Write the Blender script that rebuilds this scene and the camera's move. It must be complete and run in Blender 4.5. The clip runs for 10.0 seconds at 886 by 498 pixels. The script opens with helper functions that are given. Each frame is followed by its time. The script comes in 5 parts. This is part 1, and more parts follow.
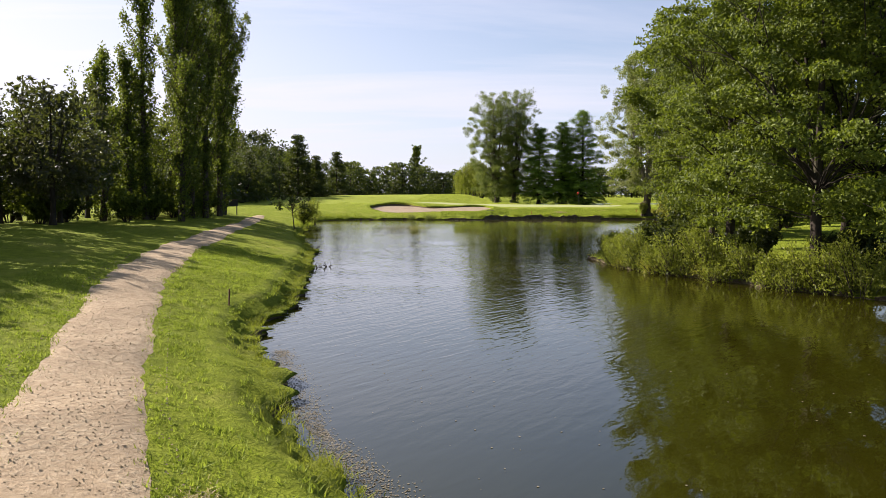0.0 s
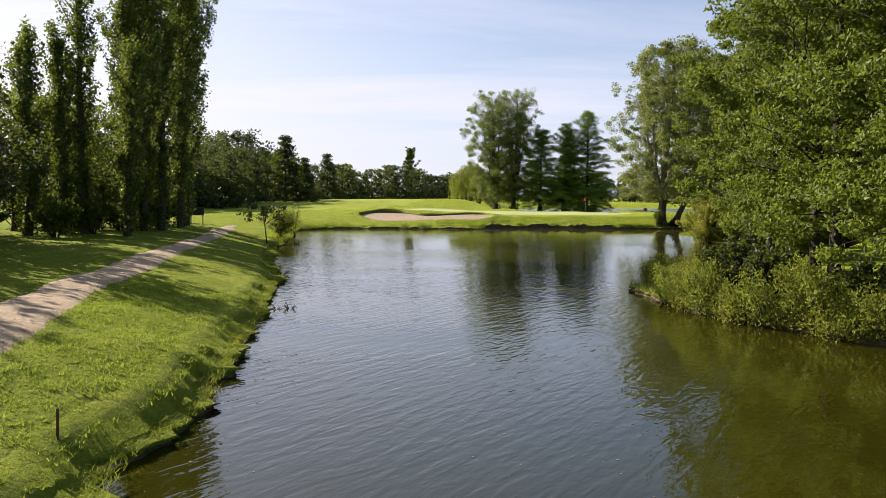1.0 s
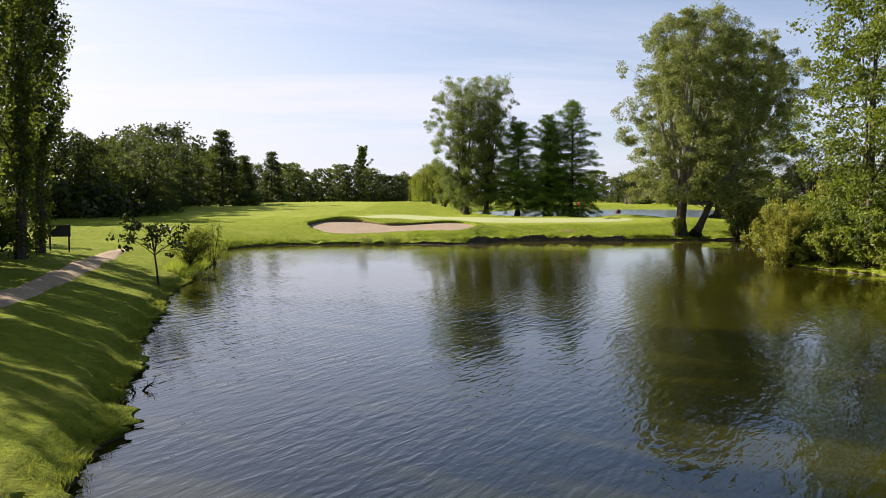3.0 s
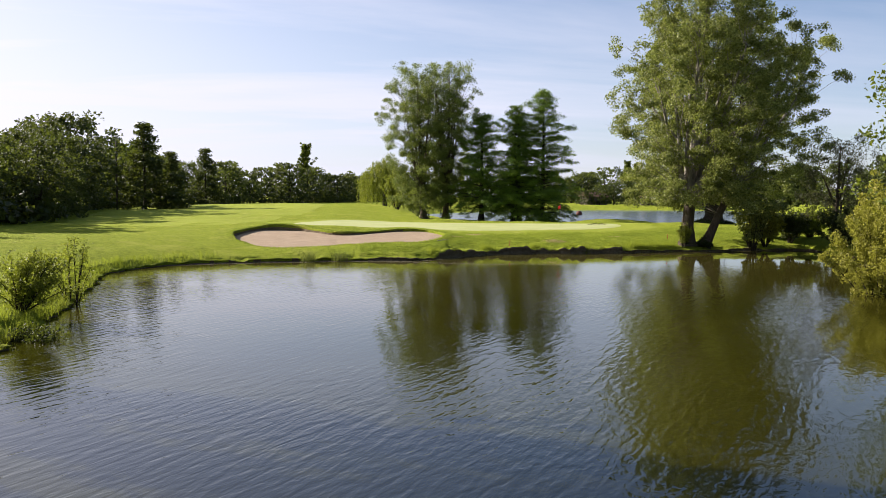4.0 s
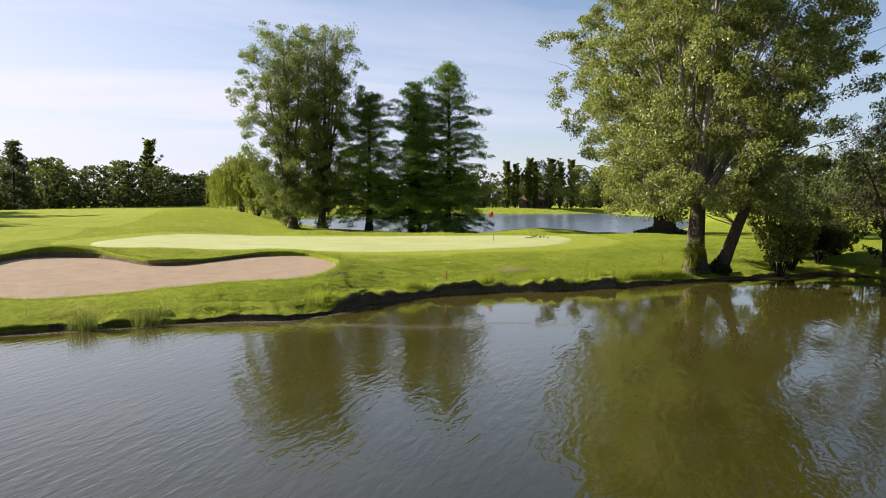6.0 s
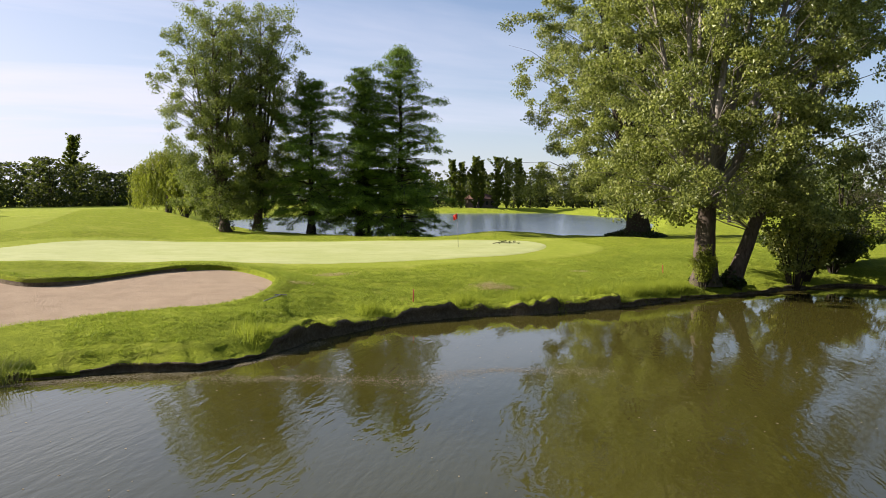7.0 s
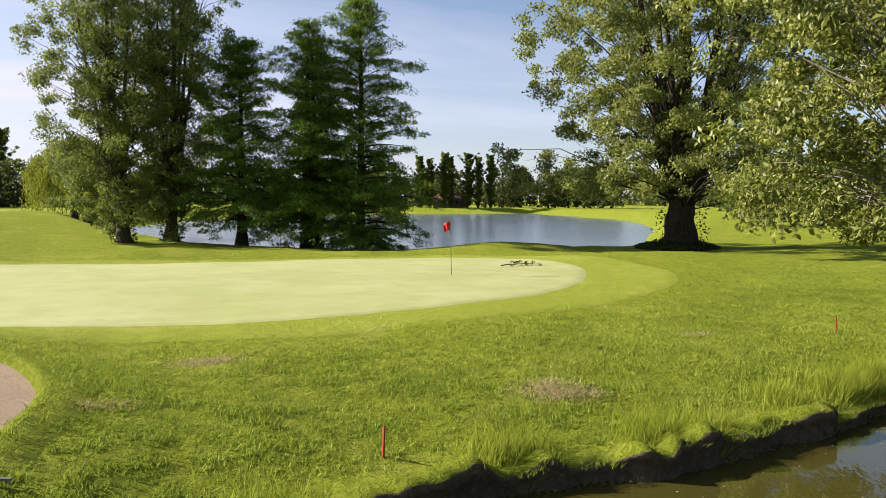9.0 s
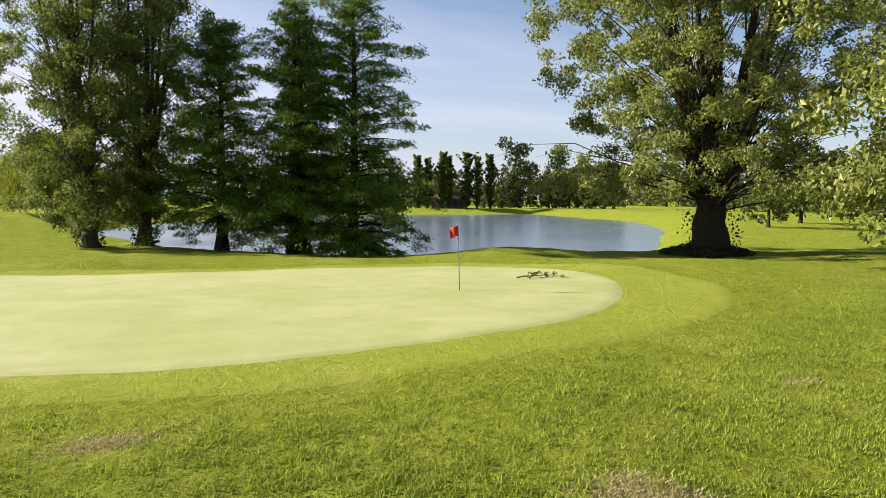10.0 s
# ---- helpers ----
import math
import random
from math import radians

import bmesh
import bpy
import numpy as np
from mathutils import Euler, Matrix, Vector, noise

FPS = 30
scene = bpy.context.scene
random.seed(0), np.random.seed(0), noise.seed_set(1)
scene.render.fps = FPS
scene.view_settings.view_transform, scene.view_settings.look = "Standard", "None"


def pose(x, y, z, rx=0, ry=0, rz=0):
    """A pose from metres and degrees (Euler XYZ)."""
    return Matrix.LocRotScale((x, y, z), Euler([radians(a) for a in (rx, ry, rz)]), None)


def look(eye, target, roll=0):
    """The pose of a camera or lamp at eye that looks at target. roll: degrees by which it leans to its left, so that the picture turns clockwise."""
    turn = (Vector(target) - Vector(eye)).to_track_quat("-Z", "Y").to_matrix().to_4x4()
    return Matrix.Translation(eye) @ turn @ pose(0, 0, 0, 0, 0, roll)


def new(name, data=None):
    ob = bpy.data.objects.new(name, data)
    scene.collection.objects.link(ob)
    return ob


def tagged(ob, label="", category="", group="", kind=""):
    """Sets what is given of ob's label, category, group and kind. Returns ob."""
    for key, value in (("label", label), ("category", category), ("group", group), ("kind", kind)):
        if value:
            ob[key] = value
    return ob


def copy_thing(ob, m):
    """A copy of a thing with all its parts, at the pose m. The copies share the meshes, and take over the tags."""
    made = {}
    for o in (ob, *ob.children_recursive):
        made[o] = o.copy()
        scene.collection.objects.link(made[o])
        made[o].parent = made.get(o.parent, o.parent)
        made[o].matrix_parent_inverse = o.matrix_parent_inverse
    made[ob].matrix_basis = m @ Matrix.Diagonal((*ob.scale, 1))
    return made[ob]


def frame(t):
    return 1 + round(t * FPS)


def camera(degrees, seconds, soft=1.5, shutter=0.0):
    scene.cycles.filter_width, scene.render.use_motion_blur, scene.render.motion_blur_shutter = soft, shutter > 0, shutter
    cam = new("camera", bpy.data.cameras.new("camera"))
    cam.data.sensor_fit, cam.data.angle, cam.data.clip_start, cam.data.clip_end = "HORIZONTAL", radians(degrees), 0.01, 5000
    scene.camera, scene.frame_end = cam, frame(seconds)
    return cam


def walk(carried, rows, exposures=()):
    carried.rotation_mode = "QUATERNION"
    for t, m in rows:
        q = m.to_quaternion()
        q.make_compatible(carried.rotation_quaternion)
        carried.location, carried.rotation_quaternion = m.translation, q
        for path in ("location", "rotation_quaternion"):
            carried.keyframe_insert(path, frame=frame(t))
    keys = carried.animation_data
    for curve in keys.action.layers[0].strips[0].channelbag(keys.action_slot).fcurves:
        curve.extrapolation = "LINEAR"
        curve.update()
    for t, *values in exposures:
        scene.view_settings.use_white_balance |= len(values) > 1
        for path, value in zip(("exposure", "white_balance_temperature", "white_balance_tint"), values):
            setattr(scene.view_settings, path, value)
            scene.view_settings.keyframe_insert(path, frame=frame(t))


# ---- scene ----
# ---------------------------------------------------------------- camera
cam = camera(59.0, 10.0, 0.85)
PATH = [
    (0, (0.443, 1.653, 3.671), (0.433, 11.628, 2.956), 0.4),
    (0.5, (0.278, 7.153, 3.910), (0.283, 17.133, 3.215), 0.4),
    (1, (0.064, 11.738, 4.151), (0.139, 21.713, 3.471), 0.7),
    (1.5, (-0.195, 15.839, 4.299), (-0.060, 25.819, 3.624), 0.6),
    (2, (-0.882, 20.623, 4.439), (-0.662, 30.598, 3.769), 0.6),
    (2.5, (-1.592, 26.090, 4.548), (-1.162, 36.060, 3.873), 0.5),
    (4, (-2.169, 49.051, 4.926), (-0.769, 58.931, 4.251), 0.4),
    (4.5, (-1.771, 56.635, 4.990), (0.024, 66.445, 4.320), 0.4),
    (5, (-1.325, 63.724, 5.047), (0.900, 73.449, 4.382), 0.4),
    (5.5, (-0.810, 69.987, 5.035), (1.850, 79.602, 4.385), 0.5),
    (6, (-0.135, 75.620, 4.986), (2.965, 85.105, 4.351), 0.3),
    (7.5, (3.354, 89.781, 5.024), (7.369, 98.916, 4.384), 0.4),
    (8, (5.622, 96.016, 4.990), (9.742, 105.106, 4.355), 0.3),
    (8.5, (7.051, 99.666, 4.995), (11.226, 108.731, 4.355), 0.3),
    (9, (8.548, 103.476, 4.989), (12.768, 112.521, 4.344), 0.3),
    (9.5, (9.723, 106.377, 4.951), (13.958, 115.412, 4.316), 0.3),
    (10, (10.772, 109.006, 4.951), (15.022, 118.036, 4.311), 0.3),
]
walk(cam, [(t, look(eye, target, roll)) for t, eye, target, roll in PATH], ((0.0, 1.35, 6330.0, 20.5), (10.0, 1.35, 6330.0, 20.5)))

# ---------------------------------------------------------------- world and sun
SUN_AZ = math.atan2(0.525, -0.85)          # bearing of the sun, anticlockwise from +x
SUN_EL = radians(27.0)


def nodes_of(owner):
    owner.use_nodes = True
    tree = owner.node_tree
    tree.nodes.clear()
    return tree


def nd(tree, kind, **values):
    """A node, with the values of its inputs."""
    n = tree.nodes.new(kind)
    for key, value in values.items():
        n.inputs[key].default_value = value
    return n


def ln(tree, a, b):
    tree.links.new(a, b)


def math_node(tree, op, a, b=None, c=None):
    n = tree.nodes.new("ShaderNodeMath")
    n.operation = op
    for i, v in enumerate((a, b, c)):
        if v is None:
            continue
        if isinstance(v, (int, float)):
            n.inputs[i].default_value = v
        else:
            ln(tree, v, n.inputs[i])
    return n.outputs[0]


def ramp(tree, fac, stops):
    n = tree.nodes.new("ShaderNodeValToRGB")
    els = n.color_ramp.elements
    while len(els) < len(stops):
        els.new(0.5)
    for e, (p, c) in zip(els, stops):
        e.position = p
        e.color = (*c, 1) if len(c) == 3 else c
    ln(tree, fac, n.inputs[0])
    return n.outputs[0]


def mix_rgb(tree, fac, a, b, blend="MIX"):
    n = tree.nodes.new("ShaderNodeMix")
    n.data_type, n.blend_type = "RGBA", blend
    for sock, v in ((n.inputs[0], fac), (n.inputs[6], a), (n.inputs[7], b)):
        if isinstance(v, (int, float)):
            sock.default_value = v
        elif isinstance(v, tuple):
            sock.default_value = (*v, 1)
        else:
            ln(tree, v, sock)
    return n.outputs[2]


def noise_tex(tree, vec, scale, detail=4.0, rough=0.55, distort=0.0):
    n = nd(tree, "ShaderNodeTexNoise", Scale=scale, Detail=detail, Roughness=rough, Distortion=distort)
    if vec is not None:
        ln(tree, vec, n.inputs["Vector"])
    return n.outputs[0]


world = bpy.data.worlds.new("sky")
scene.world = world
wt = nodes_of(world)
sky = nd(wt, "ShaderNodeTexSky")
sky.sky_type, sky.sun_disc, sky.sun_elevation, sky.sun_rotation = "NISHITA", False, SUN_EL, math.pi / 2 - SUN_AZ
sky.altitude, sky.air_density, sky.dust_density, sky.ozone_density = 50.0, 1.0, 0.5, 1.6
# thin cirrus streaks, drawn on a high flat layer
co = nd(wt, "ShaderNodeTexCoord")
sep = nd(wt, "ShaderNodeSeparateXYZ")
ln(wt, co.outputs["Generated"], sep.inputs[0])
up = math_node(wt, "ADD", math_node(wt, "MAXIMUM", sep.outputs[2], 0.0), 0.09)
flat = nd(wt, "ShaderNodeCombineXYZ")
ln(wt, math_node(wt, "DIVIDE", sep.outputs[0], up), flat.inputs[0])
ln(wt, math_node(wt, "DIVIDE", sep.outputs[1], up), flat.inputs[1])
mp = nd(wt, "ShaderNodeMapping", Rotation=(0, 0, radians(-12)), Scale=(0.13, 0.40, 1.0), Location=(0.35, 0.2, 0))
ln(wt, flat.outputs[0], mp.inputs[0])
cirrus = noise_tex(wt, mp.outputs[0], 1.6, 7, 0.58, 0.5)
veil = ramp(wt, cirrus, [(0.47, (0, 0, 0)), (0.72, (1, 1, 1))])
low = math_node(wt, "POWER", math_node(wt, "SUBTRACT", 1.0, math_node(wt, "MINIMUM", math_node(wt, "MULTIPLY", math_node(wt, "MAXIMUM", sep.outputs[2], 0.0), 2.4), 1.0)), 1.9)
# the thin veil is brightest round the sun and thins out away from it
toward = nd(wt, "ShaderNodeVectorMath")
toward.operation = "DOT_PRODUCT"
ln(wt, co.outputs["Generated"], toward.inputs[0])
toward.inputs[1].default_value = (math.cos(SUN_AZ) * math.cos(SUN_EL), math.sin(SUN_AZ) * math.cos(SUN_EL), math.sin(SUN_EL))
glow = math_node(wt, "POWER", math_node(wt, "MAXIMUM", toward.outputs["Value"], 0.0), 2.2)
side = nd(wt, "ShaderNodeMapRange")
for key, v in (("From Min", -0.35), ("From Max", 0.7), ("To Min", 0.34), ("To Max", 1.0)):
    side.inputs[key].default_value = v
ln(wt, toward.outputs["Value"], side.inputs[0])
haze = math_node(wt, "MULTIPLY", math_node(wt, "MULTIPLY", low, side.outputs[0]), 0.85)
cover = math_node(wt, "MINIMUM", math_node(wt, "ADD", math_node(wt, "MULTIPLY", math_node(wt, "MULTIPLY", veil, side.outputs[0]), 0.68), haze), 0.95)
cover = math_node(wt, "MINIMUM", math_node(wt, "ADD", cover, math_node(wt, "MULTIPLY", glow, 0.75)), 0.96)
CLOUD = (5.9, 6.35, 7.05)
GLOW = (8.6, 8.5, 8.7)
clear = mix_rgb(wt, 1.0, sky.outputs[0], (0.87, 0.955, 1.0), "MULTIPLY")
tint = mix_rgb(wt, cover, clear, mix_rgb(wt, glow, CLOUD, GLOW))
bg = nd(wt, "ShaderNodeBackground", Strength=0.052)
ln(wt, tint, bg.inputs[0])
ln(wt, bg.outputs[0], nd(wt, "ShaderNodeOutputWorld").inputs[0])

sun = new("sun", bpy.data.lights.new("sun", "SUN"))
sun.data.energy, sun.data.angle, sun.data.color = 5.0, radians(0.55), (1.0, 0.94, 0.83)
sun_at = Vector((math.cos(SUN_AZ) * math.cos(SUN_EL), math.sin(SUN_AZ) * math.cos(SUN_EL), math.sin(SUN_EL)))
sun.matrix_world = look(sun_at * 80, (0, 0, 0))

# ---------------------------------------------------------------- materials


def surface(name, rough=0.9, spec=0.3):
    m = bpy.data.materials.new(name)
    t = nodes_of(m)
    b = nd(t, "ShaderNodeBsdfPrincipled", Roughness=rough)
    b.inputs["Specular IOR Level"].default_value = spec
    out = nd(t, "ShaderNodeOutputMaterial")
    ln(t, b.outputs[0], out.inputs[0])
    return m, t, b, out


def where(t, scale=(1, 1, 1)):
    c = nd(t, "ShaderNodeTexCoord")
    m = nd(t, "ShaderNodeMapping", Scale=scale)
    ln(t, c.outputs["Object"], m.inputs[0])
    return m.outputs[0]


def bump(t, b, height, dist, strength=1.0):
    n = nd(t, "ShaderNodeBump", Strength=strength, Distance=dist)
    ln(t, height, n.inputs["Height"])
    ln(t, n.outputs[0], b.inputs["Normal"])


def turf(name, dark, mid, light, dry, relief, fine=30.0, patch=0.45):
    m, t, b, _ = surface(name, 0.95, 0.04)
    p = where(t)
    n1 = noise_tex(t, p, fine, 5, 0.7)
    n2 = noise_tex(t, p, 2.6, 6, 0.65)
    n3 = noise_tex(t, p, patch, 5, 0.6, 0.6)
    c = ramp(t, n1, [(0.28, dark), (0.5, mid), (0.74, light)])
    n4 = noise_tex(t, p, 4.2, 4, 0.65, 0.9)
    c = mix_rgb(t, ramp(t, n2, [(0.42, (0, 0, 0)), (0.66, (0.85, 0.85, 0.85))]), c, mix_rgb(t, 0.55, c, dark))
    c = mix_rgb(t, ramp(t, n4, [(0.5, (0, 0, 0)), (0.68, (0.7, 0.7, 0.7))]), c, mix_rgb(t, 0.6, c, dark))
    c = mix_rgb(t, ramp(t, n3, [(0.52, (0, 0, 0)), (0.74, (0.8, 0.8, 0.8))]), c, dry)
    ln(t, c, b.inputs["Base Color"])
    h = math_node(t, "ADD", math_node(t, "ADD", math_node(t, "MULTIPLY", n1, 0.4), n2), math_node(t, "MULTIPLY", n4, 0.9))
    bump(t, b, h, relief)
    return m


MAT_ROUGH = turf("rough_grass", (0.106, 0.146, 0.012), (0.272, 0.325, 0.026), (0.38, 0.42, 0.05), (0.34, 0.35, 0.06), 0.3)
MAT_FRINGE = turf("fringe_turf", (0.165, 0.20, 0.021), (0.24, 0.282, 0.032), (0.305, 0.338, 0.048), (0.305, 0.318, 0.062), 0.08, 40)


def green_turf():
    m, t, b, _ = surface("putting_green_turf", 0.8, 0.25)
    p = where(t)
    fine = noise_tex(t, p, 70, 4, 0.6)
    soft = noise_tex(t, p, 0.35, 5, 0.6, 0.4)
    c = ramp(t, fine, [(0.3, (0.262, 0.292, 0.086)), (0.7, (0.338, 0.364, 0.132))])
    c = mix_rgb(t, ramp(t, soft, [(0.38, (0, 0, 0)), (0.66, (0.7, 0.7, 0.7))]), c, (0.39, 0.40, 0.18))
    worn = noise_tex(t, p, 1.3, 5, 0.65, 0.3)
    c = mix_rgb(t, ramp(t, worn, [(0.5, (0, 0, 0)), (0.72, (0.4, 0.4, 0.4))]), c, (0.215, 0.26, 0.075))
    w = nd(t, "ShaderNodeTexWave", Scale=0.22, Distortion=0.5, Detail=1.0)
    w.wave_type, w.bands_direction = "BANDS", "Y"
    ln(t, p, w.inputs["Vector"])
    c = mix_rgb(t, math_node(t, "MULTIPLY", w.outputs[1], 0.08), c, (0.1971, 0.2263, 0.0657))
    ln(t, c, b.inputs["Base Color"])
    bump(t, b, fine, 0.006)
    return m


MAT_GREEN = green_turf()


def grit(name, dark, mid, light, relief, fine=45.0, spot=None):
    m, t, b, _ = surface(name, 0.95, 0.15)
    p = where(t)
    n1 = noise_tex(t, p, fine, 6, 0.75)
    n2 = noise_tex(t, p, 1.1, 5, 0.6, 0.3)
    c = ramp(t, n1, [(0.3, dark), (0.5, mid), (0.72, light)])
    c = mix_rgb(t, ramp(t, n2, [(0.35, (0, 0, 0)), (0.75, (0.6, 0.6, 0.6))]), c, dark)
    if spot:
        v = nd(t, "ShaderNodeTexVoronoi", Scale=14.0)
        ln(t, p, v.inputs["Vector"])
        c = mix_rgb(t, ramp(t, v.outputs["Distance"], [(0.05, (1, 1, 1)), (0.16, (0, 0, 0))]), c, spot)
    ln(t, c, b.inputs["Base Color"])
    bump(t, b, math_node(t, "ADD", n1, math_node(t, "MULTIPLY", n2, 1.5)), relief)
    return m


MAT_PATH = grit("gravel_path", (0.255, 0.18, 0.10), (0.43, 0.325, 0.195), (0.55, 0.445, 0.295), 0.05, 11, (0.40, 0.34, 0.26))
def raked(m):
    t = m.node_tree
    b = [n for n in t.nodes if n.type == "BSDF_PRINCIPLED"][0]
    old = [n for n in t.nodes if n.type == "BUMP"][0]
    w = nd(t, "ShaderNodeTexWave", Scale=2.2, Distortion=12.0, Detail=3.0)
    w.wave_type, w.rings_direction = "RINGS", "Z"
    mp2 = nd(t, "ShaderNodeMapping", Location=(-3.0, -116.0, 0))
    c = nd(t, "ShaderNodeTexCoord")
    ln(t, c.outputs["Object"], mp2.inputs[0])
    ln(t, mp2.outputs[0], w.inputs["Vector"])
    w.inputs["Detail Scale"].default_value = 0.35
    n = nd(t, "ShaderNodeBump", Strength=0.22, Distance=0.03)
    ln(t, w.outputs[1], n.inputs["Height"])
    ln(t, old.outputs[0], n.inputs["Normal"])
    ln(t, n.outputs[0], b.inputs["Normal"])
    return m


MAT_SAND = grit("bunker_sand", (0.235, 0.172, 0.105), (0.355, 0.27, 0.175), (0.45, 0.355, 0.24), 0.08, 22)
MAT_SOIL = grit("bank_soil", (0.085, 0.062, 0.034), (0.17, 0.13, 0.078), (0.28, 0.225, 0.145), 0.22, 7)
MAT_SCUM = grit("pond_scum", (0.1387, 0.1168, 0.073), (0.2117, 0.1825, 0.1205), (0.292, 0.2555, 0.1825), 0.01, 20)


def water(name, body, ripple, calm=None, rough=0.03):
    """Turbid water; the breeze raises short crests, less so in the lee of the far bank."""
    m, t, b, _ = surface(name, rough, 0.5)
    b.inputs["IOR"].default_value = 1.62
    p = where(t)
    silt = noise_tex(t, p, 0.12, 4, 0.6, 0.5)
    c = mix_rgb(t, ramp(t, silt, [(0.35, (0, 0, 0)), (0.7, (1, 1, 1))]), body, tuple(v * 1.5 for v in body))
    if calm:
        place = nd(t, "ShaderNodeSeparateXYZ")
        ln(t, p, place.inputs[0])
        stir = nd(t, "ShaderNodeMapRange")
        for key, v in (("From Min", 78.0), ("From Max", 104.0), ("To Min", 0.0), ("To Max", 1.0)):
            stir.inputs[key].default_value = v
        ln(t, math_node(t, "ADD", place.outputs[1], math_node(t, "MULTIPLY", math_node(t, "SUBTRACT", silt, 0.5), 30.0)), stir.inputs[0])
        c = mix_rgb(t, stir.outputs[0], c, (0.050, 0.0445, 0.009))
    ln(t, c, b.inputs["Base Color"])
    lanes = ramp(t, noise_tex(t, where(t, (0.05, 0.07, 1)), 1.0, 3, 0.5, 0.6), [(0.36, (0.25, 0.25, 0.25)), (0.6, (1, 1, 1))])
    if calm:
        sep = nd(t, "ShaderNodeSeparateXYZ")
        ln(t, p, sep.inputs[0])
        far = nd(t, "ShaderNodeMapRange")
        for key, v in (("From Min", calm[0]), ("From Max", calm[1]), ("To Min", 1.0), ("To Max", 0.3)):
            far.inputs[key].default_value = v
        ln(t, sep.outputs[1], far.inputs[0])
        near = nd(t, "ShaderNodeMapRange")
        for key, v in (("From Min", 12.0), ("From Max", 30.0), ("To Min", 0.16), ("To Max", 1.0)):
            near.inputs[key].default_value = v
        ln(t, sep.outputs[1], near.inputs[0])
        lanes = math_node(t, "MULTIPLY", math_node(t, "MULTIPLY", lanes, far.outputs[0]), near.outputs[0])
    bend = nd(t, "ShaderNodeMapping", Rotation=(0, 0, radians(-56)))
    ln(t, p, bend.inputs[0])
    crest = nd(t, "ShaderNodeMapping", Scale=(1.1, 4.2, 1))
    ln(t, bend.outputs[0], crest.inputs[0])
    w1 = noise_tex(t, crest.outputs[0], 1.0, 1.5, 0.4, 0.5)
    fine = nd(t, "ShaderNodeMapping", Rotation=(0, 0, radians(20)), Scale=(3.2, 6.5, 1))
    ln(t, bend.outputs[0], fine.inputs[0])
    w2 = noise_tex(t, fine.outputs[0], 1.0, 2, 0.5, 0.3)
    h = math_node(t, "MULTIPLY", math_node(t, "ADD", w1, math_node(t, "MULTIPLY", w2, 0.45)), lanes)
    bump(t, b, h, ripple)
    return m


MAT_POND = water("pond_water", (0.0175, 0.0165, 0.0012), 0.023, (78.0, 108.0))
MAT_LAKE = water("lake_water", (0.085, 0.11, 0.13), 0.035, None, 0.16)


def leaf(name, dark, light, shine=0.45, through_light=0.42, odd=None):
    m = bpy.data.materials.new(name)
    t = nodes_of(m)
    g = nd(t, "ShaderNodeNewGeometry")
    stops = [(0.0, dark), (0.75, light)] + ([(0.95, light), (1.0, odd)] if odd else [])
    c = ramp(t, g.outputs["Random Per Island"], stops)
    big = noise_tex(t, where(t), 0.35, 3, 0.5)
    c = mix_rgb(t, ramp(t, big, [(0.35, (0, 0, 0)), (0.7, (0.55, 0.55, 0.55))]), c, dark)
    b = nd(t, "ShaderNodeBsdfPrincipled", Roughness=shine)
    b.inputs["Specular IOR Level"].default_value = 0.25
    ln(t, c, b.inputs["Base Color"])
    tr = nd(t, "ShaderNodeBsdfTranslucent")
    ln(t, mix_rgb(t, 0.4, c, (0.20, 0.25, 0.012)), tr.inputs[0])
    mx = nd(t, "ShaderNodeMixShader", Fac=through_light)
    ln(t, b.outputs[0], mx.inputs[1])
    ln(t, tr.outputs[0], mx.inputs[2])
    ln(t, mx.outputs[0], nd(t, "ShaderNodeOutputMaterial").inputs[0])
    return m


LEAF_POPLAR = leaf("poplar_leaf", (0.052, 0.070, 0.012), (0.345, 0.375, 0.09), 0.4, 0.42, (0.38, 0.35, 0.11))
LEAF_ALDER = leaf("alder_leaf", (0.048, 0.072, 0.005), (0.175, 0.215, 0.018), 0.6, 0.40)
LEAF_LOMBARDY = leaf("lombardy_leaf", (0.034, 0.052, 0.008), (0.16, 0.195, 0.022), 0.5, 0.45)
LEAF_CYPRESS = leaf("cypress_needle", (0.042, 0.090, 0.009), (0.21, 0.34, 0.03), 0.55, 0.48)
LEAF_SILVER = leaf("white_poplar_leaf", (0.060, 0.088, 0.015), (0.235, 0.275, 0.062), 0.5, 0.44)
LEAF_WILLOW = leaf("willow_leaf", (0.125, 0.15, 0.014), (0.27, 0.295, 0.036), 0.5, 0.5)
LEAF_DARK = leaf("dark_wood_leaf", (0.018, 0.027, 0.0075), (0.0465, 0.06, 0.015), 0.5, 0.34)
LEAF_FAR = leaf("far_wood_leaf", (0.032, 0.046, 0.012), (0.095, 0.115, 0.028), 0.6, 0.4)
LEAF_PINE = leaf("pine_needle", (0.03, 0.0315, 0.0135), (0.0713, 0.0638, 0.03), 0.6, 0.25)
LEAF_GOLD = leaf("golden_leaf", (0.136, 0.1564, 0.0136), (0.2244, 0.2448, 0.0272), 0.5, 0.45)
LEAF_OCHRE = leaf("ochre_willow_leaf", (0.17, 0.165, 0.018), (0.38, 0.36, 0.05), 0.5, 0.48)
LEAF_IVY = leaf("ivy_leaf", (0.012, 0.0225, 0.0053), (0.0338, 0.051, 0.0112), 0.4, 0.2)
BLADE = leaf("grass_blade", (0.115, 0.165, 0.014), (0.40, 0.475, 0.058), 0.8, 0.42)
BLADE_LAWN = leaf("lawn_edge_blade", (0.1241, 0.146, 0.0109), (0.292, 0.3066, 0.0292), 0.8, 0.45)
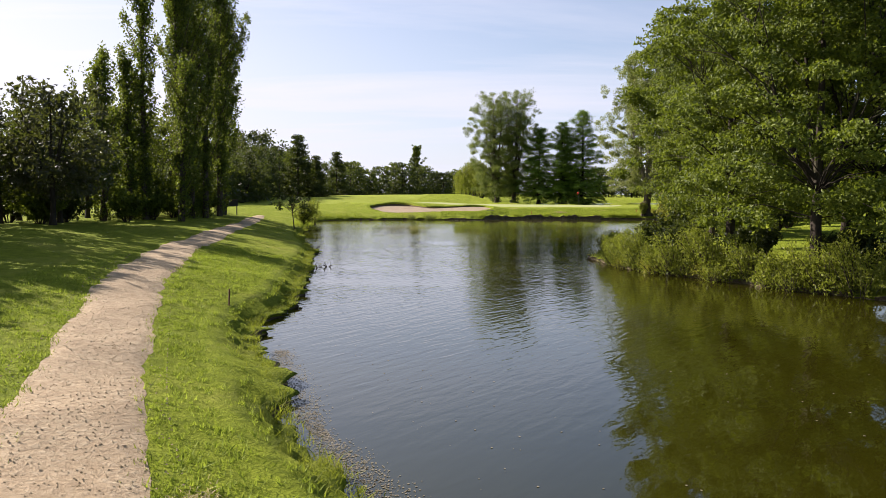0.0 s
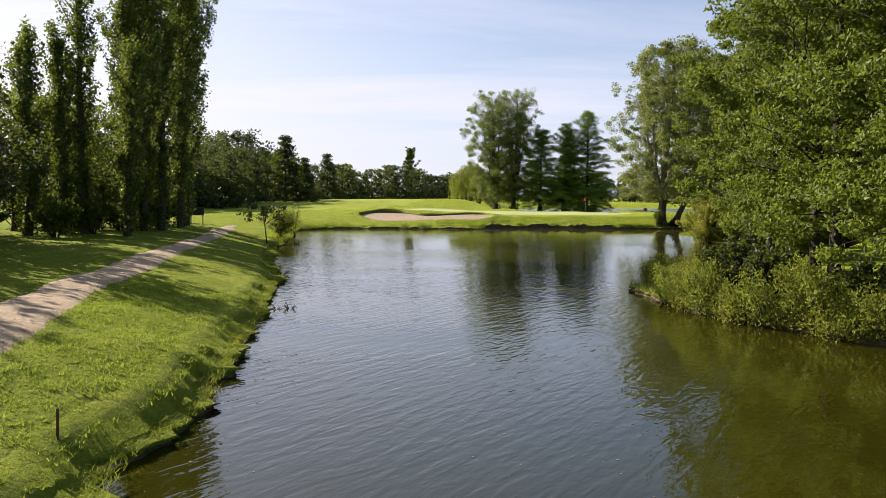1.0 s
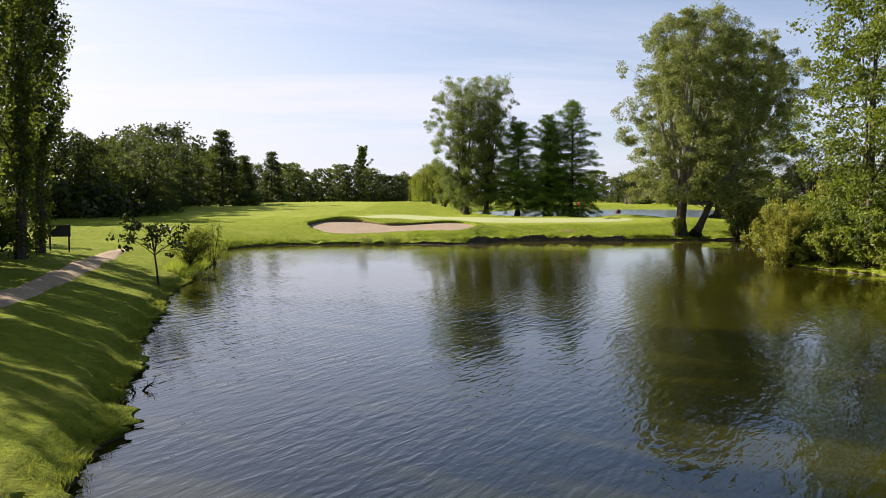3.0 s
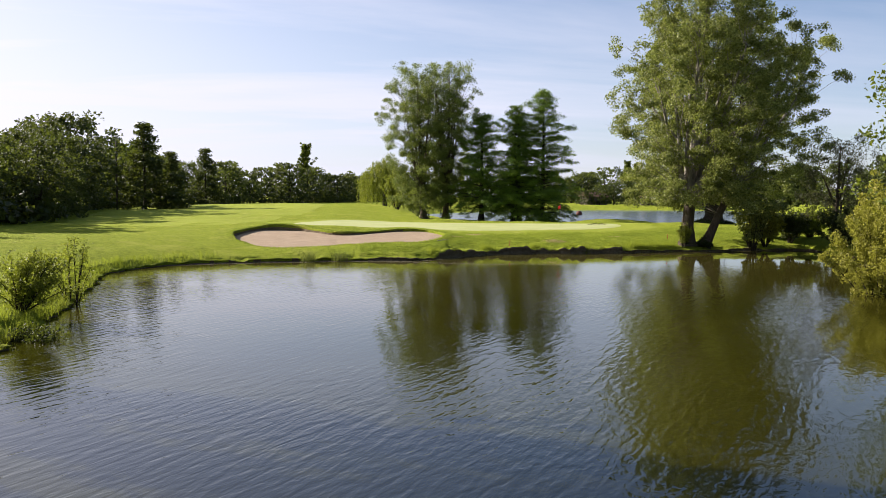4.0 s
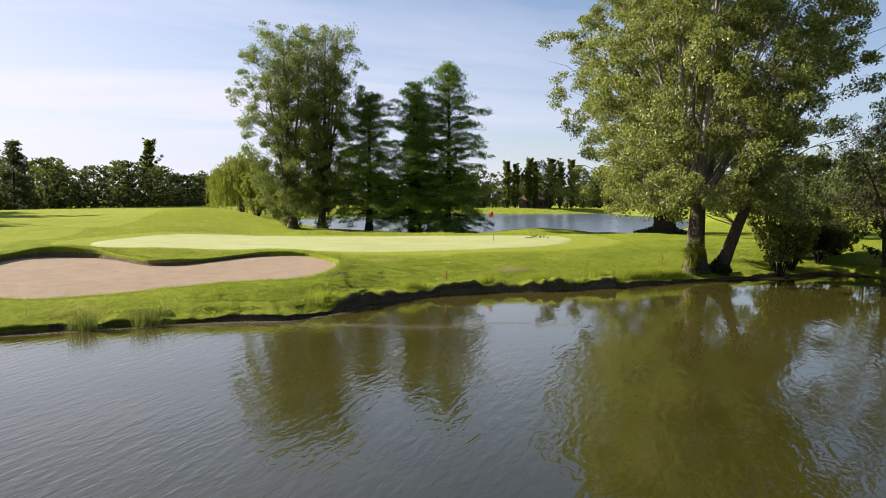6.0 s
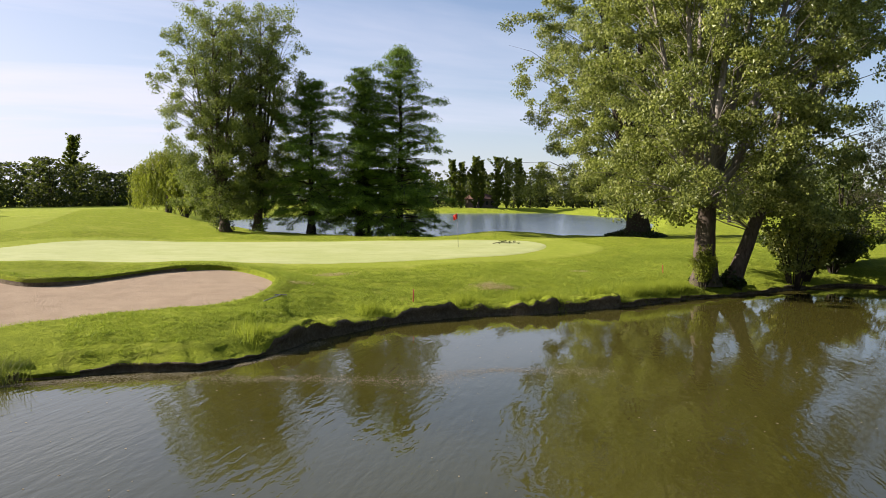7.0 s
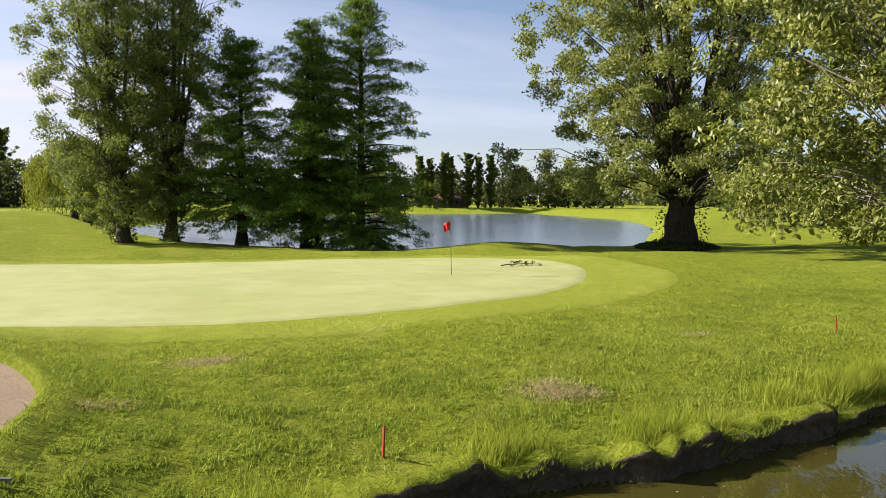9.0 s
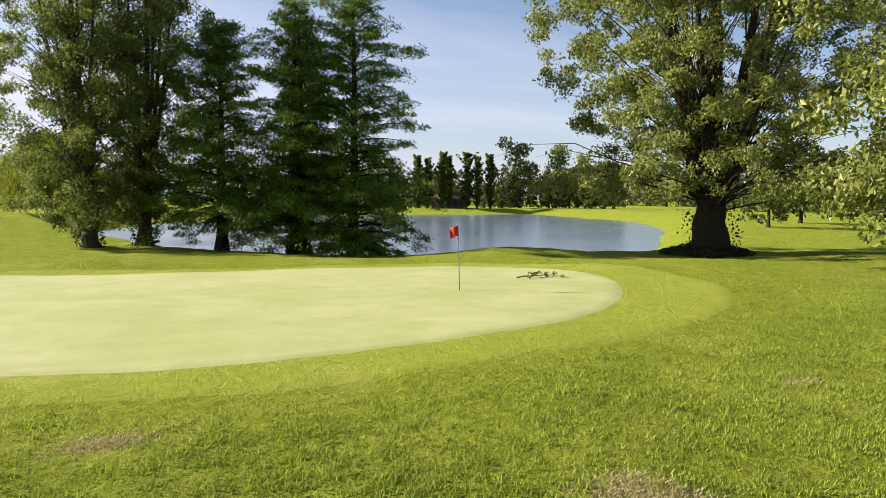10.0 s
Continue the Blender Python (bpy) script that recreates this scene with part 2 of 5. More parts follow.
BLADE_DRY = leaf("dry_grass_blade", (0.42, 0.33, 0.15), (0.60, 0.49, 0.27), 0.8, 0.35)
BLADE_LONG = leaf("long_grass_blade", (0.20, 0.255, 0.016), (0.37, 0.415, 0.048), 0.8, 0.5)
BLADE_REED = leaf("reed_blade", (0.0803, 0.1022, 0.0182), (0.1825, 0.1971, 0.0511), 0.8, 0.35)


def bark(name, dark, light):
    m, t, b, _ = surface(name, 0.95, 0.1)
    n = noise_tex(t, where(t, (5, 5, 0.9)), 2.0, 6, 0.7)
    k = noise_tex(t, where(t), 0.8, 3, 0.5)
    c = ramp(t, n, [(0.3, dark), (0.7, light)])
    c = mix_rgb(t, ramp(t, k, [(0.5, (0, 0, 0)), (0.8, (0.5, 0.5, 0.5))]), c, (0.07, 0.08, 0.03))
    ln(t, c, b.inputs["Base Color"])
    bump(t, b, n, 0.05)
    return m


BARK = bark("rough_bark", (0.0328, 0.0248, 0.0175), (0.1168, 0.0912, 0.0657))
BARK_PALE = bark("pale_bark", (0.1168, 0.1022, 0.0803), (0.3066, 0.2774, 0.2263))
BARK_DARK = bark("dark_bark", (0.0182, 0.0146, 0.0109), (0.0584, 0.046, 0.0343))


def plain(name, colour, rough=0.6, vary=0.25, scale=8.0):
    m, t, b, _ = surface(name, rough, 0.35)
    n = noise_tex(t, where(t), scale, 4, 0.6)
    c = ramp(t, n, [(0.3, tuple(v * (1 - vary) for v in colour)), (0.7, colour)])
    ln(t, c, b.inputs["Base Color"])
    return m


MAT_RED = plain("red_paint", (0.36, 0.045, 0.02), 0.6, 0.4)
MAT_FLAG = plain("flag_cloth", (0.584, 0.0328, 0.0146), 0.7, 0.15)
MAT_STICK = plain("stick_grey", (0.146, 0.146, 0.1387), 0.4, 0.2)
MAT_PALE = plain("pale_handle", (0.4015, 0.3942, 0.365), 0.5, 0.2)
MAT_WOOD = plain("weathered_wood", (0.0511, 0.0365, 0.0256), 0.85, 0.5, 12)
MAT_RUST = plain("stake_brown", (0.1168, 0.0365, 0.0182), 0.8, 0.4)
MAT_WALL = plain("house_render", (0.15, 0.115, 0.09), 0.9, 0.15, 0.7)
MAT_TILE = plain("roof_tile", (0.13, 0.065, 0.045), 0.9, 0.35, 2.0)
MAT_GLASS = plain("dark_pane", (0.03, 0.035, 0.04), 0.1, 0.2)
MAT_BOARD = plain("dark_board", (0.0256, 0.0219, 0.0197), 0.7, 0.3)

raked(MAT_SAND)

# ---------------------------------------------------------------- ground plan


def smooth_line(pts, closed=False, step=0.5):
    """A Catmull-Rom line through a few plan points, cut at about even steps."""
    p = np.array(pts, float)
    n = len(p)
    out = []
    for i in range(n if closed else n - 1):
        a, b, c, d = (p[(i + k) % n] if closed else p[min(max(i + k, 0), n - 1)] for k in (-1, 0, 1, 2))
        m = max(2, int(np.linalg.norm(c - b) / step))
        for s in np.arange(m) / m:
            out.append(0.5 * (2 * b + (c - a) * s + (2 * a - 5 * b + 4 * c - d) * s ** 2 + (3 * b - a - 3 * c + d) * s ** 3))
    if not closed:
        out.append(p[-1])
    return np.array(out)


def inside(poly, x, y):
    x0, y0 = poly[:, 0], poly[:, 1]
    x1, y1 = np.roll(x0, -1), np.roll(y0, -1)
    res = np.zeros(x.shape, bool)
    for a, b, c, d in zip(x0, y0, x1, y1):
        if b == d:
            continue
        res ^= ((b > y) != (d > y)) & (x < (c - a) * (y - b) / (d - b) + a)
    return res


def line_distance(pts, x, y, closed=True):
    best = np.full(x.shape, 1e9)
    q = np.roll(pts, -1, 0) if closed else pts[1:]
    for (a, b), (c, d) in zip(pts if closed else pts[:-1], q):
        vx, vy = c - a, d - b
        l2 = vx * vx + vy * vy
        if l2 < 1e-9:
            continue
        s = np.clip(((x - a) * vx + (y - b) * vy) / l2, 0, 1)
        best = np.minimum(best, (x - a - s * vx) ** 2 + (y - b - s * vy) ** 2)
    return np.sqrt(best)


SHORE_LEFT = [(9, -60), (6, -25), (3.2, -8), (1.4, 2), (0.1, 8), (-0.9, 10.8), (-1.7, 12.7), (-2.5, 14.9), (-3.3, 17.6), (-4.2, 20.8),
              (-4.6, 23.4), (-4.4, 26), (-4.6, 28.8), (-5.3, 33), (-5.7, 38), (-6.7, 42.6), (-7.2, 47), (-7.9, 50.7), (-10.0, 60),
              (-11.4, 67), (-12.2, 73), (-13.2, 82), (-14.6, 91), (-15.9, 97.5), (-15.0, 102.5)]
SHORE_FAR = [(-12.7, 105.5), (-8, 107), (-3.9, 107.8), (0.5, 108.4), (3.6, 108.2), (5.5, 109.3), (7.7, 111.3), (10, 112.9), (12.9, 114.5),
             (15.7, 114.7), (18.9, 114.2), (21.9, 114.5), (27.5, 116.0), (31.4, 116.3), (34.5, 117.4), (38.5, 118.0), (41.5, 118.2)]
SHORE_RIGHT = [(43.0, 115.5), (41.2, 112), (40.3, 107), (38, 103), (35.6, 99.5), (34.2, 95.5), (32, 91), (29, 87.5), (26.2, 85.4), (26.6, 82), (28.0, 78), (26.8, 73), (25.6, 68), (20.2, 61), (16.5, 56.5), (13.6, 52.6),
               (11, 49.6), (8.9, 46.9), (9.0, 44.5), (9.2, 41.8), (10.1, 38.4), (11.8, 35.6), (13.8, 32), (16.1, 29), (20.5, 24.5), (27, 18), (34, 8),
               (40, -8), (46, -30), (50, -60)]
rng = np.random.default_rng(5)
POND = smooth_line(SHORE_LEFT + SHORE_FAR + SHORE_RIGHT, True, 0.6)
_k = np.arange(len(POND)) * 0.6
_n = np.roll(POND, -1, 0) - np.roll(POND, 1, 0)
_n = np.stack([-_n[:, 1], _n[:, 0]], 1) / np.maximum(np.linalg.norm(_n, axis=1), 1e-6)[:, None]
_w = np.convolve(np.tile(rng.normal(0, 1, len(_k)), 3), np.hanning(7) / 2.2, "same")[len(_k):2 * len(_k)]
_w2 = np.convolve(np.tile(rng.normal(0, 1, len(_k)), 3), np.hanning(21) / 4.0, "same")[len(_k):2 * len(_k)]
POND = POND + _n * np.clip(0.10 * _w + 0.14 * _w2, -0.3, 0.3)[:, None]
LAKE = smooth_line([(18, 178), (22, 170), (26, 164), (33, 160.5), (41, 158.5), (50, 159), (58, 165), (74, 182), (100, 212), (125, 250), (140, 298),
                    (146, 332), (118, 337), (84, 328), (42, 292), (17, 245), (11, 205), (14, 186)], True, 3.0)
BUNKER = smooth_line([(-10.6, 120.3), (-8.6, 124.6), (-5.2, 124.2), (-1.9, 120.4), (0.8, 121.0), (3.4, 123.2), (6.6, 123.0), (7.9, 119.4), (7.0, 116.2),
                      (5.3, 114.5), (3.0, 113.6), (-0.3, 112.6), (-3.4, 111.4), (-6.4, 110.9), (-8.6, 112.2), (-10.2, 115.6)], True, 0.5)
GREEN = smooth_line([(-6.2, 131), (-3.0, 127.0), (3, 126.4), (9.2, 125.8), (13.5, 125.1), (18.9, 125.8), (23.6, 127.4), (27.8, 130.6), (30.8, 135.4),
                     (30.6, 140.6), (27, 144.8), (20, 146.3), (12, 146.2), (5, 147.4), (-1, 145.0), (-5, 139)], True, 0.6)
FRINGE = smooth_line([(-8.5, 130.5), (-4.0, 125.6), (3, 124.6), (9.2, 123.8), (14, 123.0), (19.5, 123.6), (25.2, 125.2), (31, 128.6), (34.4, 133.6),
                      (34, 141.0), (29, 146.6), (20, 147.8), (12, 148.0), (5, 149.2), (-2.5, 147.2), (-7.5, 140)], True, 0.6)
PATH_LINE = smooth_line([(0.5, -30), (-0.6, -8), (-1.1, 2), (-2.85, 8.0), (-4.5, 12.2), (-6.5, 18), (-8.2, 23.3), (-9.5, 29), (-10.9, 35), (-12.4, 44.5),
                         (-14.0, 54), (-15.6, 65), (-17.6, 77), (-18.6, 84)], False, 0.4)

MOUNDS = [(35, 151, 0.75, 5.5, 3.6), (12, 151, 0.6, 5, 2.8), (1, 152, 0.55, 5, 3.0), (23, 150.5, 0.32, 4.5, 2.6), (-14, 150, 0.6, 14, 9), (-12, 133, 0.35, 9, 7),
          (-30, 175, 0.7, 25, 14), (2, 196, 1.5, 16, 18), (-14, 225, 1.2, 30, 20), (40, 139, 0.3, 6, 4), (-22, 30, 0.4, 9, 14), (-2, 125.2, 0.35, 5, 1.5), (-8, 126.6, 0.3, 3, 1.6), (5.5, 124.8, 0.25, 3, 1.4)]


def lumps(x, y):
    return (0.05 * np.sin(x * 0.9 + 1.3 * np.sin(y * 0.31)) * np.sin(y * 0.7 + 0.6) + 0.03 * np.sin(x * 2.1 + y * 1.3) * np.sin(y * 1.9 - x * 0.8)
            + 0.09 * np.sin(x * 0.23 + 0.4) * np.sin(y * 0.19))


def level(x, y):
    """Height of the land, and its distance from the water's edge."""
    x, y = np.asarray(x, float), np.asarray(y, float)
    d1 = line_distance(POND, x, y) * np.where(inside(POND, x, y), -1, 1)
    d2 = line_distance(LAKE, x, y) * np.where(inside(LAKE, x, y), -1, 1)
    h = 0.24 + 1.3 * (1 - np.exp(-np.maximum(d1, 0) / 4.2)) + 0.25 * (1 - np.exp(-np.maximum(d1 - 6, 0) / 25))
    smooth = 1 - 0.9 * np.exp(-np.minimum(((x - 12.5) / 22) ** 6 + ((y - 136.5) / 12.5) ** 6, 50))
    h = h + smooth * lumps(x, y) * np.clip(d1 / 2.0, 0, 1) * np.clip(4 / (1 + np.maximum(d1, 0) * 0.06), 0, 1)
    for mx, my, mh, sx, sy in MOUNDS:
        h = h + mh * np.exp(-((x - mx) / sx) ** 2 - ((y - my) / sy) ** 2)
    h = h - 0.45 * np.clip((y - 139) / 13, 0, 1) * np.clip((x + 2) / 8, 0, 1) * np.clip((190 - y) / 20, 0, 1)
    islet = np.clip((x - 6) / 4, 0, 1) * np.clip((62 - y) / 6, 0, 1)
    h = h * (1 - 0.45 * islet)
    h = np.where(d2 < 14, np.minimum(h, 0.05 + np.maximum(h - 0.05, 0) * np.clip((d2 + 0.3) / 5.0, 0, 1) ** 0.8), h)
    far = np.clip((np.hypot(x - 40, y - 150) - 220) / 300, 0, 1)
    h = h * (1 - far) + 1.6 * far
    h = np.where(d1 < 0.4, -0.8 + (h + 0.8) * np.clip((d1 + 0.25) / 0.65, 0, 1), h)
    h = np.where(d2 < 0, -0.5 * np.clip(-d2 / 1.5, 0, 1), h)
    return h, d1


def sand_level(x, y):
    return 0.82 + 0.052 * (y - 110.0) + 0.03 * np.sin(x * 0.8) * np.sin(y * 0.9)


def land(x, y):
    h, d1 = level(x, y)
    db = line_distance(BUNKER, np.asarray(x, float), np.asarray(y, float)) * np.where(inside(BUNKER, np.asarray(x, float), np.asarray(y, float)), -1, 1)
    floor = sand_level(np.asarray(x, float), np.asarray(y, float))
    lip = np.clip((np.asarray(y, float) - 114.0) / 6.0, 0, 1)
    h = np.where((db > 0) & (db < 2.5), h + (0.16 * lip + np.maximum(floor + 0.02 - h, 0)) * (1 - db / 2.5), h)
    h = np.where(db <= 0.45, np.minimum(h, floor - 0.12), h)
    return h, d1


def ground_z(x, y):
    return float(land(np.array([x]), np.array([y]))[0][0])


def mesh_of(name, verts, faces, mats, smooth=True):
    """A mesh from arrays: verts (n, 3), faces (m, 3 or 4)."""
    me = bpy.data.meshes.new(name)
    verts, faces = np.asarray(verts, np.float32), np.asarray(faces, np.int32)
    k = faces.shape[1]
    me.vertices.add(len(verts))
    me.vertices.foreach_set("co", verts.ravel())
    me.loops.add(faces.size)
    me.loops.foreach_set("vertex_index", faces.ravel())
    me.polygons.add(len(faces))
    me.polygons.foreach_set("loop_start", np.arange(0, faces.size, k, dtype=np.int32))
    me.polygons.foreach_set("use_smooth", np.full(len(faces), smooth))
    for m in (mats if isinstance(mats, (list, tuple)) else [mats]):
        me.materials.append(m)
    me.update(calc_edges=True)
    me.validate()
    return me


def grid_faces(nx, ny):
    i = np.arange(nx * ny).reshape(ny, nx)
    return np.stack([i[:-1, :-1], i[:-1, 1:], i[1:, 1:], i[1:, :-1]], -1).reshape(-1, 4)


def steps_out(a, b, first, grow, limit):
    out, s, p = [], first, b
    while p < limit:
        s *= grow
        p += s
        out.append(p)
    return out


gx = np.arange(-24, 46, 0.62)
gy = np.arange(2, 156, 0.55)
gx = np.concatenate([[-v for v in steps_out(0, 24, 0.4, 1.13, 3200)][::-1], gx, steps_out(0, float(gx[-1]), 0.56, 1.09, 3200)])
gy = np.concatenate([[-v for v in steps_out(0, -2, 0.4, 1.3, 600)][::-1], gy, steps_out(0, 155.5, 0.5, 1.05, 3800)])
XX, YY = np.meshgrid(gx, gy)
ZZ, DD = land(XX.ravel(), YY.ravel())
ground = new("ground", mesh_of("ground", np.stack([XX.ravel(), YY.ravel(), ZZ], 1), grid_faces(len(gx), len(gy)), MAT_ROUGH))
tagged(ground, "uneven mown rough grass sloping down to a pond", "ground", kind="structure")


def ribbon(name, line, half, lift, mat, label, category):
    """A strip that follows a plan line on the land."""
    t = np.gradient(line, axis=0)
    t /= np.linalg.norm(t, axis=1)[:, None]
    nrm = np.stack([-t[:, 1], t[:, 0]], 1)
    s = np.arange(len(line))
    cols = np.linspace(-1, 1, 9)
    rough = np.convolve(rng.normal(0, 1, len(s) + 8), np.hanning(9) / 2.0, "valid")
    edge = half * (1 + 0.03 * np.sin(s * 0.45) + 0.045 * rough + rng.normal(0, 0.045, len(s)))
    edge = edge * np.interp(line[:, 1], (25, 60, 78, 84), (1, 0.82, 0.7, 0.3))
    p = line[:, None, :] + nrm[:, None, :] * (cols[None, :] * edge[:, None])[..., None]
    z, _ = land(p[..., 0].ravel(), p[..., 1].ravel())
    z = z + np.tile(lift - 0.05 * np.abs(cols) ** 6, len(line))
    ob = new(name, mesh_of(name, np.column_stack([p.reshape(-1, 2), z]), grid_faces(9, len(line)), mat))
    return tagged(ob, label, category, kind="structure")


def sheet(name, outline, height, lift, mat, label, category, rings=26, rim=0.0):
    """A closed sheet inside a plan outline, laid on the land."""
    c = outline.mean(0)
    f = np.linspace(0.0004, 1, rings)
    p = c + (outline - c)[None] * f[:, None, None]
    z = height(p[..., 0].ravel(), p[..., 1].ravel()) + lift
    n = len(outline)
    if rim:
        z[-n:] -= rim
    i = np.arange(n * rings).reshape(rings, n)
    j = np.roll(i, -1, 1)
    faces = np.stack([i[:-1], i[1:], j[1:], j[:-1]], -1).reshape(-1, 4)
    ob = new(name, mesh_of(name, np.column_stack([p.reshape(-1, 2), z]), faces, mat))
    return tagged(ob, label, category, kind="structure")


ribbon("gravel_path", PATH_LINE, 0.82, 0.05, MAT_PATH, "beige compacted gravel path worn into the grass", "path")
sheet("fringe", FRINGE, lambda x, y: land(x, y)[0], 0.035, MAT_FRINGE, "closely mown collar of grass round the putting green", "grass", 56, 0.05)
FAIRWAY = smooth_line([(-14, 128), (-30, 138), (-36, 170), (-41, 230), (-34, 300), (-6, 345), (14, 320), (2, 250), (-3, 196), (-7, 165), (-9, 142)], True, 2.0)
sheet("fairway", FAIRWAY, lambda x, y: land(x, y)[0], 0.02, MAT_FRINGE, "light green mown fairway running to the trees", "grass", 60, 0.03)
sheet("putting_green", GREEN, lambda x, y: land(x, y)[0], 0.07, MAT_GREEN, "pale smooth putting green with faint mowing bands", "putting green", 56, 0.045)
sheet("bunker", BUNKER * 1.0, lambda x, y: sand_level(x, y), 0.0, MAT_SAND, "raked beige sand bunker with a grassy lip", "bunker", 30)


# turfed lip round the back of the bunker
lo = BUNKER
lt = np.roll(lo, -1, 0) - np.roll(lo, 1, 0)
ln_in = np.stack([-lt[:, 1], lt[:, 0]], 1) / np.linalg.norm(lt, axis=1)[:, None]
if not inside(BUNKER, *(lo[10] + ln_in[10] * 0.3).reshape(2, 1))[0]:
    ln_in = -ln_in
back = np.clip((lo[:, 1] - 113.5) / 4.0, 0.0, 1)
lrows = []
outer = land(lo[:, 0] - ln_in[:, 0] * 0.62, lo[:, 1] - ln_in[:, 1] * 0.62)[0]
for off, f in ((0.12, -0.12), (0.03, 0.45), (0.10, 0.8), (0.02, 1.0), (-0.15, 1.0), (-0.62, 1.02), (-1.25, 1.03)):
    p = lo + ln_in * off
    zz = sand_level(lo[:, 0], lo[:, 1])
    top = np.maximum(outer + 0.012, zz + 0.22 * back)
    lrows.append(np.column_stack([p, zz + (top - zz) * f if f < 1.01 else land(p[:, 0], p[:, 1])[0] + (0.015 if f < 1.025 else -0.04)]))
lv = np.stack(lrows)
li = np.arange(lv.shape[0] * lv.shape[1]).reshape(lv.shape[:2])
lj = np.roll(li, -1, 1)
lip_ob = new("bunker_lip", mesh_of("bunker_lip", lv.reshape(-1, 3), np.stack([li[:-1], li[1:], lj[1:], lj[:-1]], -1).reshape(-1, 4), [MAT_SOIL, MAT_ROUGH]))
lm = np.ones((6, len(lo)), np.int32)
# dark soil colour at the back left only, painted for the lip's shadow
lm[0] = (back < 0.8) | (lo[:, 0] > 4)
lip_ob.data.polygons.foreach_set("material_index", lm.ravel())
tagged(lip_ob, "turfed overhanging lip round the sand bunker", "bunker edge", kind="structure")


def flat_sheet(name, x0, y0, x1, y1, mat, label, category):
    me = mesh_of(name, [(x0, y0, 0), (x1, y0, 0), (x1, y1, 0), (x0, y1, 0)], [(0, 1, 2, 3)], mat)
    return tagged(new(name, me), label, category, kind="structure")


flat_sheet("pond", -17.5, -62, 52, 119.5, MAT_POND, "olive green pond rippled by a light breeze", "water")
flat_sheet("lake", 9, 154, 150, 340, MAT_LAKE, "blue grey lake beyond the putting green", "water")

# earth bank along the water
def wander(n, width, seed):
    k = np.hanning(width + 2)
    r = np.random.default_rng(seed).normal(0, 1, n)
    return np.convolve(np.tile(r, 3), k / np.sqrt((k ** 2).sum()), "same")[n:2 * n]


bl = np.concatenate([POND + (np.roll(POND, -1, 0) - POND) * f for f in (0, 0.25, 0.5, 0.75)], 1).reshape(-1, 2)
tb = np.roll(bl, -5, 0) - np.roll(bl, 5, 0)
nb = np.stack([tb[:, 1], -tb[:, 0]], 1) / np.linalg.norm(tb, axis=1)[:, None]
if inside(POND, *(bl[160] + nb[160] * 0.5).reshape(2, 1))[0]:
    nb = -nb
nbl = len(bl)
wob = np.where(bl[:, 1] > 104, 0.03, 0.07) * wander(nbl, 3, 1) + 0.085 * wander(nbl, 11, 2)
high = np.where((bl[:, 1] > 106) & (bl[:, 0] > 6) & (bl[:, 0] < 23), 0.44, np.where((bl[:, 1] > 104) & (bl[:, 0] < 40), 0.20, 0.14)) * np.clip(1 + 0.22 * wander(nbl, 17, 3) + 0.15 * wander(nbl, 4, 4), 0.35, 1.5)
rows_b = []
for off, f, w in ((-0.30, None, 0.3), (-0.04, -0.1, 1.0), (0.06, 0.25, 1.3), (0.05, 0.6, 1.2), (-0.03, 0.85, 1.7), (0.0, 1.05, 1.4), (0.34, 2, 0.7), (0.75, 3, 0.2), (1.15, 4, 0.0), (1.55, 5, 0.0)):
    p = bl + nb * (off + w * wob + (0.018 * wander(nbl, 2, 10 + int(off * 100)) if f is not None and f <= 1.05 else 0))[:, None]
    top = land(bl[:, 0] + nb[:, 0] * max(off, 0.45), bl[:, 1] + nb[:, 1] * max(off, 0.45))[0]
    z = np.full(nbl, -0.45) if f is None else high * f if f <= 1.05 else (high * 1.1 + 0.03 if f == 2 else top + (0, 0, 0, 0.03, 0.02, -0.08)[f])
    rows_b.append(np.column_stack([p, z]))
vb = np.stack(rows_b)
ib = np.arange(vb.shape[0] * vb.shape[1]).reshape(vb.shape[:2])
jb = np.roll(ib, -1, 1)
bank = new("bank", mesh_of("bank", vb.reshape(-1, 3), np.stack([ib[:-1], jb[:-1], jb[1:], ib[1:]], -1).reshape(-1, 4), [MAT_SOIL, MAT_ROUGH]))
mi = np.zeros((vb.shape[0] - 1, vb.shape[1]), np.int32)
mi[5:] = 1
mi[2:5] = (wander(nbl, 9, 5) + np.where(bl[:, 1] < 104, 1.4, np.where((bl[:, 0] > 5) & (bl[:, 0] < 19), -0.35, 0.4)) - 2.5 * ((bl[:, 0] > 5) & (bl[:, 1] < 62)) - 4.0 * ((bl[:, 0] > 1) & (bl[:, 1] > 104)) > 0)[None]
bank.data.polygons.foreach_set("material_index", mi.ravel())
tagged(bank, "dark eroded earth bank at the water's edge", "bank", kind="structure")

# ---------------------------------------------------------------- builders for things


def part(name, me, parent, label=""):
    ob = new(name, me)
    ob.parent = parent
    if label:
        ob["label"] = label
    return ob


def thing(name, x, y, z, label, category, group="", turn=0.0):
    ob = new(name)
    ob.matrix_basis = pose(x, y, z, 0, 0, turn)
    ob.empty_display_size = 0.3
    return tagged(ob, label, category, group)


def unit(v):
    v = np.asarray(v, float)
    return v / max(np.linalg.norm(v), 1e-9)


